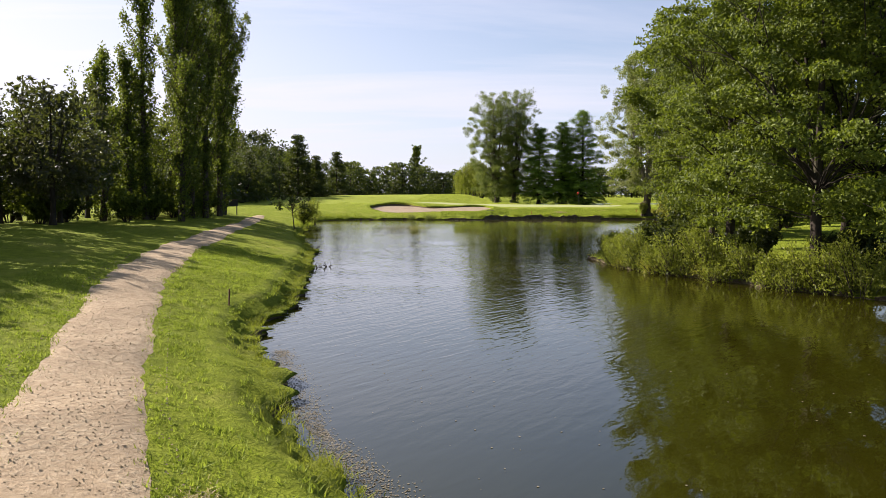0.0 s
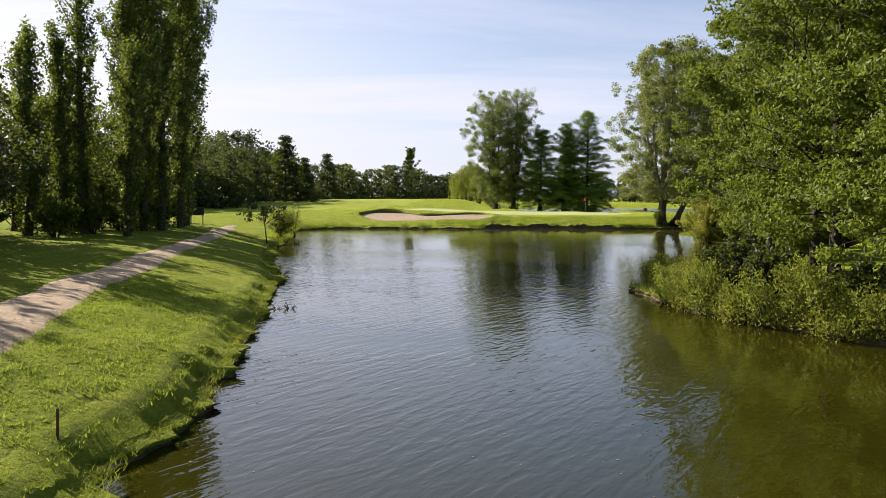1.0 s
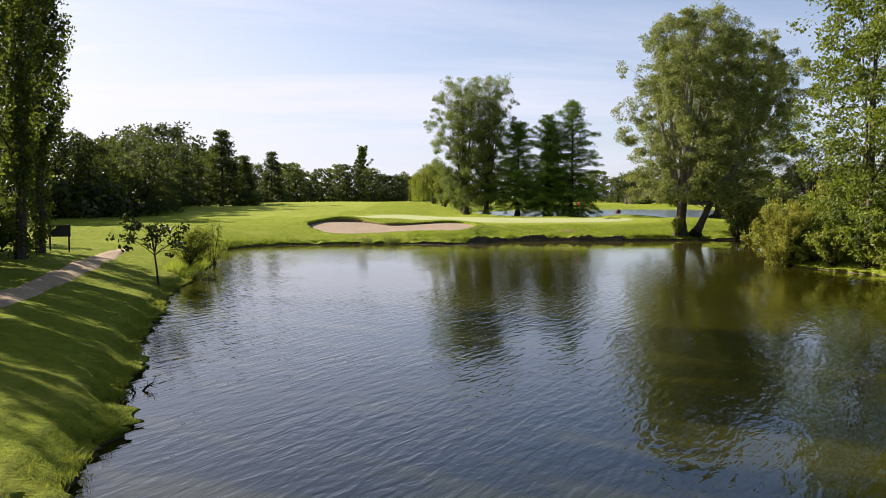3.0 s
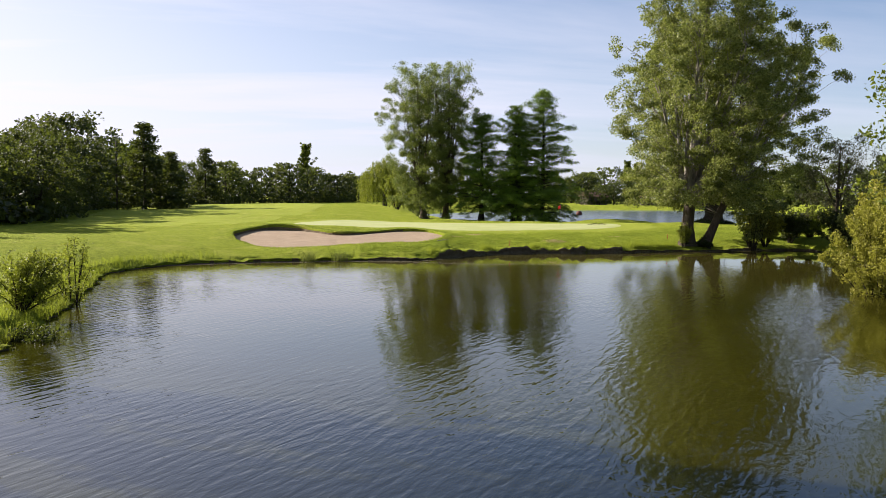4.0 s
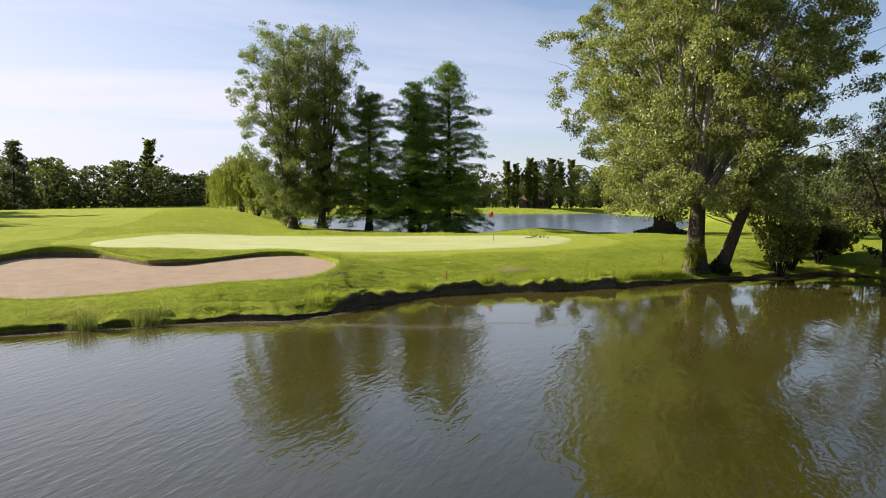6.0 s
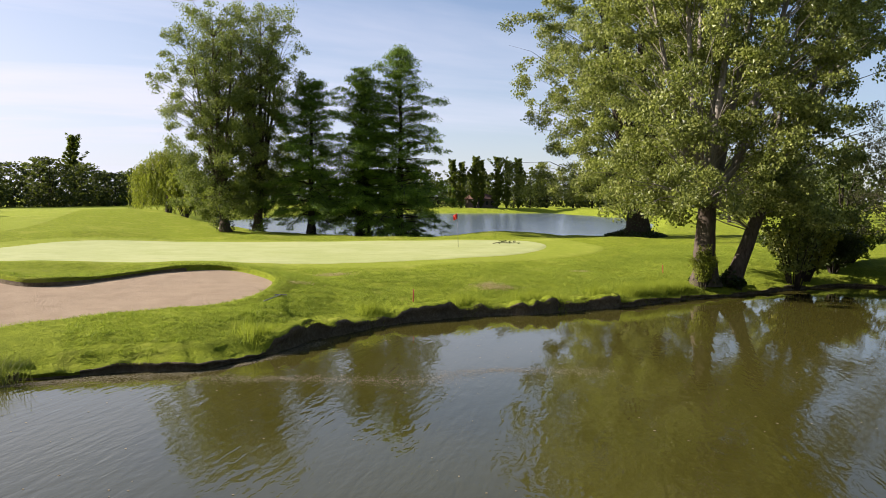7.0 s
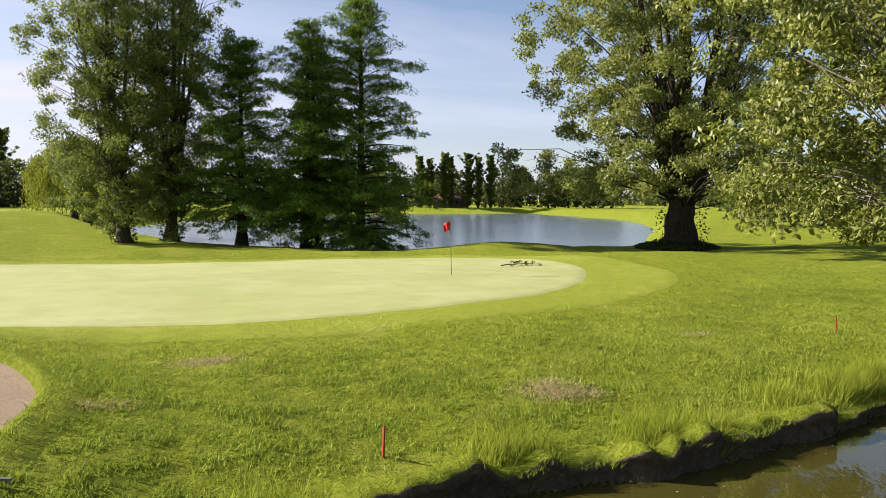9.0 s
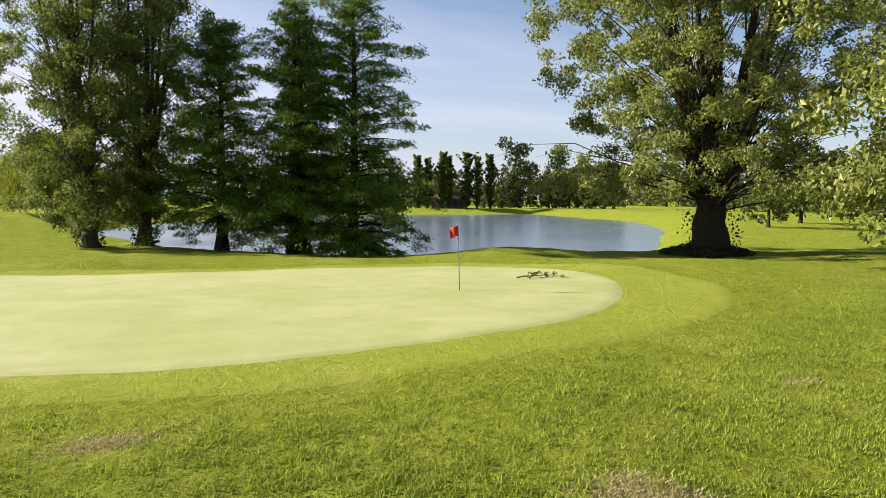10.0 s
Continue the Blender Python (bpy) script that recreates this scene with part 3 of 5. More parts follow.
class Wood:
    """Collects tapered limbs into one mesh."""

    def __init__(self):
        self.v, self.f, self.n = [], [], 0

    def tube(self, pts, radii, sides=7):
        pts = np.asarray(pts, float)
        t = np.gradient(pts, axis=0)
        rings = []
        for i, (p, d, r) in enumerate(zip(pts, t, radii)):
            d = unit(d)
            a = unit(np.cross(d, (0.13, 0.97, 0.2)))
            b = np.cross(d, a)
            ang = np.arange(sides) / sides * 2 * math.pi
            rr = r * (1 + 0.10 * np.sin(ang * 3 + i * 0.7))
            rings.append(p + (np.cos(ang) * rr)[:, None] * a + (np.sin(ang) * rr)[:, None] * b)
        k = len(rings)
        i = self.n + np.arange(k * sides).reshape(k, sides)
        j = np.roll(i, -1, 1)
        self.v.append(np.concatenate(rings))
        self.f.append(np.stack([i[:-1], j[:-1], j[1:], i[1:]], -1).reshape(-1, 4))
        self.n += k * sides

    def mesh(self, name, mat):
        return mesh_of(name, np.concatenate(self.v), np.concatenate(self.f), mat)


def leaves_mesh(name, centres, size, mat, rg, slim=0.55, up=None, hang=0.0, axis=None, outward=None):
    """Many small folded leaves, each a four-cornered blade of its own."""
    n = len(centres)
    a = rg.normal(0, 1, (n, 3)) if axis is None else axis + rg.normal(0, 0.35, (n, 3))
    a[:, 2] -= hang
    a /= np.linalg.norm(a, axis=1)[:, None]
    u = rg.normal(0, 1, (n, 3))
    if up is not None:
        u = u * (1 - up) + np.array([0, 0, 1.6]) * up
    if outward is not None:
        u = u + outward * 0.9
    b = np.cross(a, u)
    b /= np.maximum(np.linalg.norm(b, axis=1), 1e-6)[:, None]
    s = (size * rg.uniform(0.55, 1.25, n))[:, None]
    bend = np.cross(a, b) * s * 0.14
    v = np.stack([centres - a * s * 0.5, centres + b * s * slim * 0.5 + bend, centres + a * s * 0.5, centres - b * s * slim * 0.5 + bend], 1)
    return mesh_of(name, v.reshape(-1, 3), np.arange(n * 4).reshape(n, 4), mat, False)


def blob(rg, centre, radius, n, squash=(1, 1, 1), shell=0.2):
    d = rg.normal(0, 1, (n, 3))
    d /= np.linalg.norm(d, axis=1)[:, None]
    r = radius * (shell + (1 - shell) * rg.random(n) ** 0.6) * rg.uniform(0.8, 1.12, n)
    return centre + d * r[:, None] * np.array(squash)


def arc(p0, p1, sag, n, rg, wobble):
    """A curved limb from p0 to p1 that bows by sag (up: plus)."""
    s = np.linspace(0, 1, n)[:, None]
    q = (1 - s) * p0 + s * p1
    q[:, 2] += (sag * 4 * s * (1 - s))[:, 0]
    w = rg.normal(0, wobble, (n, 3))
    w[0] = 0
    return q + np.cumsum(w, 0) * 0.6


def broadleaf(name, label, category, x, y, *, height, base, spread, profile, seed, clumps=220, per=95, clump=0.95, leaf_size=0.24, mat=None, bark_mat=None,
              trunk_r=0.4, fork=0.25, leaders=5, lean=(0, 0), group="", thin_top=0.0, hang=0.3, ivy=0.0, skirt=0.0, slim=0.6, z=None, squash=(1, 1, 0.75),
              inner=0.35, lobes=0.22, sag=0.0, sides=4, bare=2, trunk_mat=None, bough=1, bough_r=1.6, floor_z=0.6):
    """A tree: a tapered trunk that forks into leaders, limbs that run out to leaf clumps, and leaves in those clumps."""
    rg = np.random.default_rng(seed)
    root = thing(name, x, y, (ground_z(x, y) if z is None else z) - 0.08, label, category, group)
    zf = height * fork
    axis = lambda q: np.array([lean[0] * q, lean[1] * q, q])
    trunk = Wood()
    s = np.linspace(0, 1, 9)
    line = np.array([axis(zf * v) for v in s]) + np.cumsum(rg.normal(0, 0.05 * trunk_r, (9, 3)), 0) * (1, 1, 0)
    trunk.tube(line, trunk_r * (1 - 0.30 * s) * (1 + 0.5 * np.exp(-s * 9)), 12)
    part("trunk", trunk.mesh("trunk", trunk_mat or bark_mat or BARK), root)
    stems = []
    for k in range(leaders):
        a = k * 2.39996 + seed
        r = 0.0 if k == 0 else spread * 0.42 * rg.uniform(0.7, 1.2)
        top = axis(height * (0.96 if k == 0 else rg.uniform(0.68, 0.9))) + np.array([math.cos(a) * r, math.sin(a) * r, 0])
        p = arc(line[-1] - np.array([0, 0, 0.15 * trunk_r]), top, 0, 9, rg, 0.035 * height / 10)
        p[1:-1, :2] += (np.array([math.cos(a), math.sin(a)]) * r * 0.22)[None]
        w = Wood()
        w.tube(p, trunk_r * (0.6 if k == 0 else 0.36) * (1 - np.linspace(0, 1, 9)) ** 0.8 + 0.02, 8)
        stems.append(p)
        part("limb", w.mesh("limb", bark_mat or BARK), root)
    pool = np.concatenate([q[:-1] for q in stems] + [line[4:]])
    centres, outs, twigs, ivy_c = [], [], Wood(), []
    ph = rg.random(4) * 6.283
    boughs = max(1, clumps // bough)
    for i in range(clumps):
        if i % bough == 0:
            j = i // bough
            u = (j + rg.random()) / boughs
            ang = j * 2.39996 + rg.normal(0, 0.25)
            lob = 1 + lobes * math.sin(2 * ang + ph[0] + 5 * u) + lobes * 0.8 * math.sin(5 * ang + ph[1] + 9 * u) + lobes * 0.5 * math.sin(11 * u * 3 + ph[2])
            rr = spread * profile(u) * lob * (inner + (1 - inner) * math.sqrt(rg.random()))
            zc = base + (height - base) * u + rg.normal(0, 0.3) - sag * rr * (1 - u)
            zc = max(zc, floor_z)
            mid = axis(max(zc, 0.6)) + np.array([math.cos(ang) * rr, math.sin(ang) * rr, 0])
            big = bough_r * rg.uniform(0.6, 1.25)
        c = mid
        if bough > 1:
            d = unit(rg.normal(0, 1, 3) + np.array([0, 0, 0.25])) * big * rg.uniform(0.35, 1.0)
            c = mid + d * np.array([1.0, 1.0, 0.8])
            c[2] = max(c[2], floor_z)
        low = pool[pool[:, 2] < max(c[2] - 0.55 * rr, zf * 0.9) + 0.05]
        if not len(low):
            low = pool[:1]
        p0 = low[np.argmin(((low - c) ** 2).sum(1))]
        length = np.linalg.norm(c - p0)
        if i % bare == 0:
            twigs.tube(arc(p0, c, 0.12 * length, 6, rg, 0.05 * length), np.linspace(0.010 + 0.0045 * length, 0.005, 6), sides)
        keep = 1 - thin_top * max(0.0, (u - 0.5) / 0.5)
        m = int(per * rg.uniform(0.6, 1.3) * max(0.12, keep))
        pts = blob(rg, c, clump * rg.uniform(0.65, 1.3), m, squash)
        pts = pts[pts[:, 2] > 0.35]
        centres.append(pts)
        d = unit(np.array([math.cos(ang) * rr, math.sin(ang) * rr, 0.45 * spread]))
        outs.append(np.repeat(d[None], len(pts), 0))
    for p in stems if bough > 1 else ():
        for f in (0.45, 0.6, 0.74, 0.87, 1.0):
            c = np.array([np.interp(f, np.linspace(0, 1, 9), p[:, q]) for q in range(3)])
            for _ in range(2 if f < 0.7 else 5):
                pts = blob(rg, c + rg.normal(0, 0.7, 3), clump * rg.uniform(0.8, 1.3), int(per * 0.8 * max(0.2, 1 - thin_top * f)), squash)
                centres.append(pts)
                outs.append(np.repeat(unit(c * (1, 1, 0.2))[None], len(pts), 0))
    tagged(part("twigwork", twigs.mesh("twigwork", bark_mat or BARK), root), kind="stuff")
    if ivy > 0:
        for p in [line] + stems[:max(1, int(leaders * 0.7))]:
            m = int(900 * ivy)
            f = rg.random(m) ** 1.2 * (1 if p is line else ivy)
            g = np.linspace(0, 1, 9)
            c = np.stack([np.interp(f, g, p[:, q]) for q in range(3)], 1)
            a = rg.random(m) * 6.283
            r = ((trunk_r * 1.1 if p is line else trunk_r * 0.5) + 0.25) * rg.uniform(0.75, 1.3, m)
            ivy_c.append(c + np.stack([np.cos(a) * r, np.sin(a) * r, rg.normal(0, 0.15, m)], 1))
    if skirt > 0:
        m = int(1300 * skirt)
        a = rg.random(m) * 6.283
        r = skirt * rg.random(m) ** 0.6
        ivy_c.append(np.stack([np.cos(a) * r, np.sin(a) * r, 0.1 + rg.random(m) * 1.1 * np.maximum(0.15, 1 - r / skirt * 0.8)], 1))
    part("crown", leaves_mesh("crown", np.concatenate(centres), leaf_size, mat, rg, slim, hang=hang, outward=np.concatenate(outs)), root)
    if ivy_c:
        part("ivy", leaves_mesh("ivy", np.concatenate(ivy_c), 0.2, LEAF_IVY, rg, 0.8), root, "dark ivy climbing the trunk")
    return root


def cypress(x, y, height, spread, seed, label, ivy=0.0, double=False, base=2.0):
    rg = np.random.default_rng(seed)
    root = thing("swamp_cypress", x, y, ground_z(x, y) - 0.1, label, "tree", "cypresses on the lake shore")
    wood = Wood()
    cs, ax, iv = [], [], []
    for k in range(2 if double else 1):
        off = np.array([0.55 * k, 0.25 * k, 0])
        s = np.linspace(0, 1, 12)
        hgt = height * (1 - 0.08 * k)
        line = np.outer(s, (0.1, 0, hgt)) + off + np.cumsum(rg.normal(0, 0.03, (12, 3)), 0) * (1, 1, 0)
        stem = Wood()
        stem.tube(line, 0.36 * (1 - s) ** 0.85 + 0.02 + 0.22 * np.exp(-s * 25), 9)
        part("trunk", stem.mesh("trunk", BARK_DARK), root)
        n = int(height * (9.5 if not double else 5.6))
        for i in range(n):
            u = (i + rg.random()) / n
            zb = base + (hgt - base - 0.2) * u
            ang = i * 2.39996 + rg.normal(0, 0.35)
            reach = spread * (1 - u) ** 0.7 * rg.uniform(0.5, 1.1) * (0.85 + 0.22 * math.sin(2 * ang + seed + u * 7) + 0.18 * math.sin(3 * ang - seed + u * 13)) + 0.5
            p0 = np.array([np.interp(zb / hgt, s, line[:, c]) for c in range(3)])
            d = np.array([math.cos(ang), math.sin(ang), 0.55 - 0.80 * (1 - u) + rg.normal(0, 0.2)])
            p1 = p0 + d * reach
            path = arc(p0, p1, 0.10 * reach, 7, rg, 0.03)
            wood.tube(path, np.linspace(0.02 + 0.06 * (1 - u), 0.01, 7), 5)
            m = max(3, int(reach / 0.52))
            for q in range(m):
                f = 0.22 + 0.80 * (q + rg.random()) / m
                c = np.array([np.interp(f, np.linspace(0, 1, 7), path[:, e]) for e in range(3)])
                side = np.array([-d[1], d[0], 0]) * rg.normal(0, 0.30 + 0.16 * reach * (1 - f))
                c = c + side
                c = c + np.array([0, 0, rg.normal(-0.05, 0.12)])
                k2 = int(rg.uniform(36, 70))
                cs.append(blob(rg, c, rg.uniform(0.45, 0.95), k2, (1, 1, 0.42), 0.2) - np.array([0, 0, 0.08]))
                ax.append(np.repeat([[d[0] * 0.6, d[1] * 0.6, -0.35]], k2, 0))
        if ivy > 0:
            m = 2600
            f = rg.random(m) * ivy
            c = np.stack([np.interp(f, s, line[:, q]) for q in range(3)], 1)
            a = rg.random(m) * 6.283
            r = 0.62 * (1 - 0.5 * f / ivy) * rg.uniform(0.7, 1.2, m)
            iv.append(c + np.stack([np.cos(a) * r, np.sin(a) * r, rg.normal(0, 0.1, m)], 1))
    tagged(part("branchwork", wood.mesh("branchwork", BARK_DARK), root), kind="stuff")
    part("crown", leaves_mesh("crown", np.concatenate(cs), 0.27, LEAF_CYPRESS, rg, 0.36, up=0.72, axis=np.concatenate(ax)), root)
    if iv:
        part("ivy", leaves_mesh("ivy", np.concatenate(iv), 0.22, LEAF_IVY, rg, 0.8), root, "dark ivy round the lower trunk")
    return root


def lombardy(name, x, y, height, spread, seed, label, group, n_limbs=60, per=120, leaf_size=0.25, low=0.3):
    """A columnar poplar: steep limbs close to the stem."""
    rg = np.random.default_rng(seed)
    root = thing(name, x, y, ground_z(x, y) - 0.08, label, "tree", group)
    wood = Wood()
    s = np.linspace(0, 1, 12)
    line = np.outer(s, (rg.normal(0, 0.3), rg.normal(0, 0.3), height)) + np.cumsum(rg.normal(0, 0.04, (12, 3)), 0) * (1, 1, 0)
    stem = Wood()
    stem.tube(line, 0.25 * (1 - s) ** 0.8 + 0.02, 9)
    part("trunk", stem.mesh("trunk", BARK), root)
    cs = []
    ph = rg.random(3) * 6.283
    for i in range(n_limbs):
        u = (i + rg.random()) / n_limbs
        zb = low + (height - low - 0.9) * u
        ang = i * 2.39996 + rg.normal(0, 0.3)
        ragged = 1 + 0.32 * math.sin(2 * ang + u * 11 + ph[0]) + 0.25 * math.sin(3 * ang - u * 23 + ph[1])
        w = spread * 0.96 * (0.42 + 0.62 * math.sin(math.pi * min(1, 0.10 + 0.80 * u))) * rg.uniform(0.35, 1.25) * ragged
        p0 = np.array([np.interp(zb / height, s, line[:, c]) for c in range(3)])
        w = min(w, (height * 1.02 - zb) * 0.5)
        p1 = p0 + np.array([math.cos(ang) * w, math.sin(ang) * w, min(w * rg.uniform(1.4, 2.4), height * 1.02 - zb)])
        path = arc(p0, p1, -0.1 * w, 6, rg, 0.03)
        wood.tube(path, np.linspace(0.055, 0.01, 6), 5)
        for q in range(5):
            f = 0.25 + 0.78 * (q + rg.random()) / 5
            c = np.array([np.interp(min(f, 1), np.linspace(0, 1, 6), path[:, e]) for e in range(3)])
            cs.append(blob(rg, c, rg.uniform(0.24, 0.5), int(per * 0.34 * rg.uniform(0.6, 1.4)), (1, 1, 1.7), 0.2))
    for f in (0.94, 0.97, 1.0):
        cs.append(blob(rg, line[-1] * (f, f, f), 0.4, int(per * 0.4), (1, 1, 2.0), 0.1))
    shoots = int(34 * spread) if low > 1 else 0
    for i in range(shoots):
        a = rg.random() * 6.283
        c = np.array([math.cos(a) * 0.45, math.sin(a) * 0.45, rg.uniform(0.3, low + 1.0)])
        cs.append(blob(rg, c, rg.uniform(0.2, 0.45), 16, (1, 1, 1.6), 0.2))
    tagged(part("branchwork", wood.mesh("branchwork", BARK), root), kind="stuff")
    part("crown", leaves_mesh("crown", np.concatenate(cs), leaf_size * 1.2, LEAF_LOMBARDY, rg, 0.75), root)
    return root


def weeping_willow(x, y, height, spread, seed, label):
    rg = np.random.default_rng(seed)
    root = thing("weeping_willow", x, y, ground_z(x, y) - 0.08, label, "tree")
    wood = Wood()
    stem = Wood()
    stem.tube([(0, 0, 0), (0.1, 0, height * 0.25), (0.2, 0.1, height * 0.5), (0.1, 0.1, height * 0.85)], (0.5, 0.4, 0.3, 0.05), 9)
    cs = []
    for i in range(520):
        a, r = rg.random() * 6.283, spread * rg.random() ** 0.5
        zt = height * (1 - 0.42 * (r / spread) ** 2) * rg.uniform(0.86, 1.02)
        ln_ = min(zt - 0.4, rg.uniform(2.0, 6.5))
        k = int(ln_ / 0.09)
        f = np.sort(rg.random(k))
        sway = rg.normal(0, 0.25, 2)
        cs.append(np.stack([math.cos(a) * r + f * sway[0] + rg.normal(0, 0.12, k), math.sin(a) * r + f * sway[1] + rg.normal(0, 0.12, k), zt - f * ln_], 1))
        if i % 8 == 0:
            wood.tube(arc(np.array([0.15, 0.1, height * 0.5]), np.array([math.cos(a) * r, math.sin(a) * r, zt]), 0.6, 6, rg, 0.05), np.linspace(0.1, 0.015, 6), 5)
    part("trunk", stem.mesh("trunk", BARK), root)
    tagged(part("branchwork", wood.mesh("branchwork", BARK), root), kind="stuff")
    part("crown", leaves_mesh("crown", np.concatenate(cs), 0.42, LEAF_WILLOW, rg, 0.28, hang=3.0), root)
    return root


def shrub(name, x, y, height, spread, seed, mat, label, category="bush", group="", stems=22, per=85, leaf_size=0.16, z=None, lean=0.0, slim=0.5):
    """Many thin stems from one foot, with leaves along them."""
    rg = np.random.default_rng(seed)
    root = thing(name, x, y, (ground_z(x, y) if z is None else z) - 0.05, label, category, group)
    wood = Wood()
    cs = []
    for i in range(stems):
        a = i * 2.39996 + rg.normal(0, 0.3)
        r = spread * math.sqrt((i + 0.5) / stems) * rg.uniform(0.7, 1.1)
        hz = height * (1 - 0.45 * (r / spread) ** 2) * rg.uniform(0.75, 1.08)
        path = arc(np.array([math.cos(a) * 0.15, math.sin(a) * 0.15, 0]), np.array([math.cos(a) * r + lean, math.sin(a) * r, hz]), 0.12 * hz, 7, rg, 0.04)
        wood.tube(path, np.linspace(0.035, 0.008, 7), 5)
        for f in (0.3, 0.5, 0.68, 0.84, 1.0):
            c = np.array([np.interp(f, np.linspace(0, 1, 7), path[:, e]) for e in range(3)])
            cs.append(blob(rg, c, rg.uniform(0.22, 0.42) * (0.6 + spread * 0.22), int(per * rg.uniform(0.5, 1.3)), (1, 1, 0.9), 0.15))
    c = np.concatenate(cs)
    c = c[c[:, 2] > 0.04]
    tagged(part("branchwork", wood.mesh("branchwork", BARK_DARK), root), kind="stuff")
    part("foliage", leaves_mesh("foliage", c, leaf_size, mat, rg, slim), root)
    return root


def feathery_bush(x, y, height, spread, seed, mat, lean, label, group, stems=30, leaf_size=0.15):
    """Upright wands with narrow leaves set along them, leaning one way."""
    rg = np.random.default_rng(seed)
    root = thing("waterside_bush", x, y, max(ground_z(x, y), 0.02) - 0.05, label, "bush", group)
    wood = Wood()
    cs, ax = [], []
    for i in range(stems):
        a = i * 2.39996 + rg.normal(0, 0.3)
        r = spread * math.sqrt((i + 0.5) / stems) * rg.uniform(0.6, 1.15)
        hz = height * (1 - 0.5 * (r / spread) ** 2) * rg.uniform(0.55, 1.15)
        p1 = np.array([math.cos(a) * r + lean[0] * hz, math.sin(a) * r + lean[1] * hz, hz])
        path = arc(np.array([math.cos(a) * r * 0.35, math.sin(a) * r * 0.35, 0]), p1, 0.08 * hz, 7, rg, 0.03)
        wood.tube(path, np.linspace(0.018, 0.005, 7), 4)
        m = int(46 * hz * rg.uniform(0.8, 1.3))
        f = 0.08 + 0.94 * rg.random(m) ** 0.85
        c = np.stack([np.interp(f, np.linspace(0, 1, 7), path[:, e]) for e in range(3)], 1)
        cs.append(c + rg.normal(0, 1, (m, 3)) * (0.05 + 0.15 * (1 - f) + 0.05)[:, None] * np.array([1, 1, 0.7]))
        ax.append(np.repeat([unit(p1) * 0.55], m, 0) + rg.normal(0, 0.45, (m, 3)))
    c = np.concatenate(cs)
    ok = c[:, 2] > 0.03
    tagged(part("branchwork", wood.mesh("branchwork", BARK), root), kind="stuff")
    part("foliage", leaves_mesh("foliage", c[ok], leaf_size, mat, rg, 0.34, axis=np.concatenate(ax)[ok]), root)
    return root


ROUND = lambda u: 0.35 + 0.85 * math.sin(math.pi * min(1.0, 0.12 + 0.80 * u))
TALL = lambda u: 0.55 + 0.55 * math.sin(math.pi * min(1.0, 0.15 + 0.75 * u)) - 0.25 * max(0, u - 0.8) * 4
FULL = lambda u: 0.75 + 0.35 * math.sin(math.pi * min(1, 0.2 + 0.7 * u)) - 0.7 * max(0, u - 0.75) ** 1.0 * 2

# ---------------------------------------------------------------- trees by the far bank and the lake
broadleaf("leaning_poplar", "tall poplar with a thick short trunk and full leafy crown", "tree", 30.4, 117.6, height=23.8, base=4.2, spread=6.6, profile=TALL, seed=11, clumps=1050, per=120, clump=0.68, bough=5, bough_r=1.4, floor_z=4.0, lobes=0.12,
          leaf_size=0.205, mat=LEAF_POPLAR, bark_mat=BARK_PALE, trunk_mat=BARK, trunk_r=0.62, fork=0.19, leaders=8, lean=(0.05, -0.01), skirt=0.8, sag=0.2, inner=0.12, bare=3, hang=0.6)
broadleaf("leaning_poplar", "slanting poplar with pale limbs and loose foliage", "tree", 31.9, 117.3, height=20.0, base=4.2, spread=5.4, profile=TALL, seed=12, clumps=260, per=115, clump=0.62, lobes=0.3, bough=5, bough_r=1.3, floor_z=3.6,
          leaf_size=0.205, mat=LEAF_POPLAR, bark_mat=BARK_PALE, trunk_mat=BARK, trunk_r=0.40, fork=0.30, leaders=5, lean=(0.46, -0.02), skirt=0.8, sag=0.35, inner=0.15, bare=3, hang=0.6)
broadleaf("spreading_poplar", "massive old poplar with an ivy covered foot and hanging boughs", "tree", 48.2, 148.0, height=26.8, base=5.4, spread=11.0, profile=FULL, seed=13, clumps=1450, per=112, clump=0.78, bough=5, bough_r=1.6, floor_z=4.0,
          leaf_size=0.24, mat=LEAF_POPLAR, bark_mat=BARK_DARK, trunk_r=1.25, fork=0.14, leaders=9, ivy=0.5, skirt=3.0, sag=0.30, lobes=0.15, inner=0.15, bare=5, hang=0.6)
cypress(20.2, 166.0, 16.2, 6.6, 21, "dark green swamp cypress with open tiers of branches")
cypress(24.3, 161.3, 17.2, 6.0, 22, "twin stemmed swamp cypress with ivy on the trunks", ivy=0.45, double=True)
cypress(28.4, 161.0, 19.8, 7.8, 23, "tall swamp cypress with dense tiered branches", base=0.7)
AIRY = lambda u: 0.62 + 0.5 * math.sin(math.pi * min(1, 0.12 + 0.58 * u)) - 2.0 * max(0, u - 0.84)
broadleaf("white_poplar", "tall grey green poplar with an airy top and ivied stem", "tree", 11.8, 168.5, height=23.0, base=1.6, spread=4.9, profile=AIRY, seed=31, clumps=520, per=150, clump=0.8, bough=3, bough_r=1.1, inner=0.1, bare=2,
          leaf_size=0.21, mat=LEAF_SILVER, trunk_r=0.5, fork=0.2, leaders=8, lean=(-0.05, 0), thin_top=0.6, ivy=0.8, lobes=0.16)
broadleaf("white_poplar", "tall grey green poplar beside its ivied neighbour", "tree", 15.4, 170.5, height=24.0, base=1.8, spread=4.6, profile=AIRY, seed=32, clumps=480, per=150, clump=0.8, bough=3, bough_r=1.1, inner=0.1, bare=2,
          leaf_size=0.21, mat=LEAF_SILVER, trunk_r=0.5, fork=0.2, leaders=8, lean=(0.02, 0), thin_top=0.6, ivy=0.9, lobes=0.16)
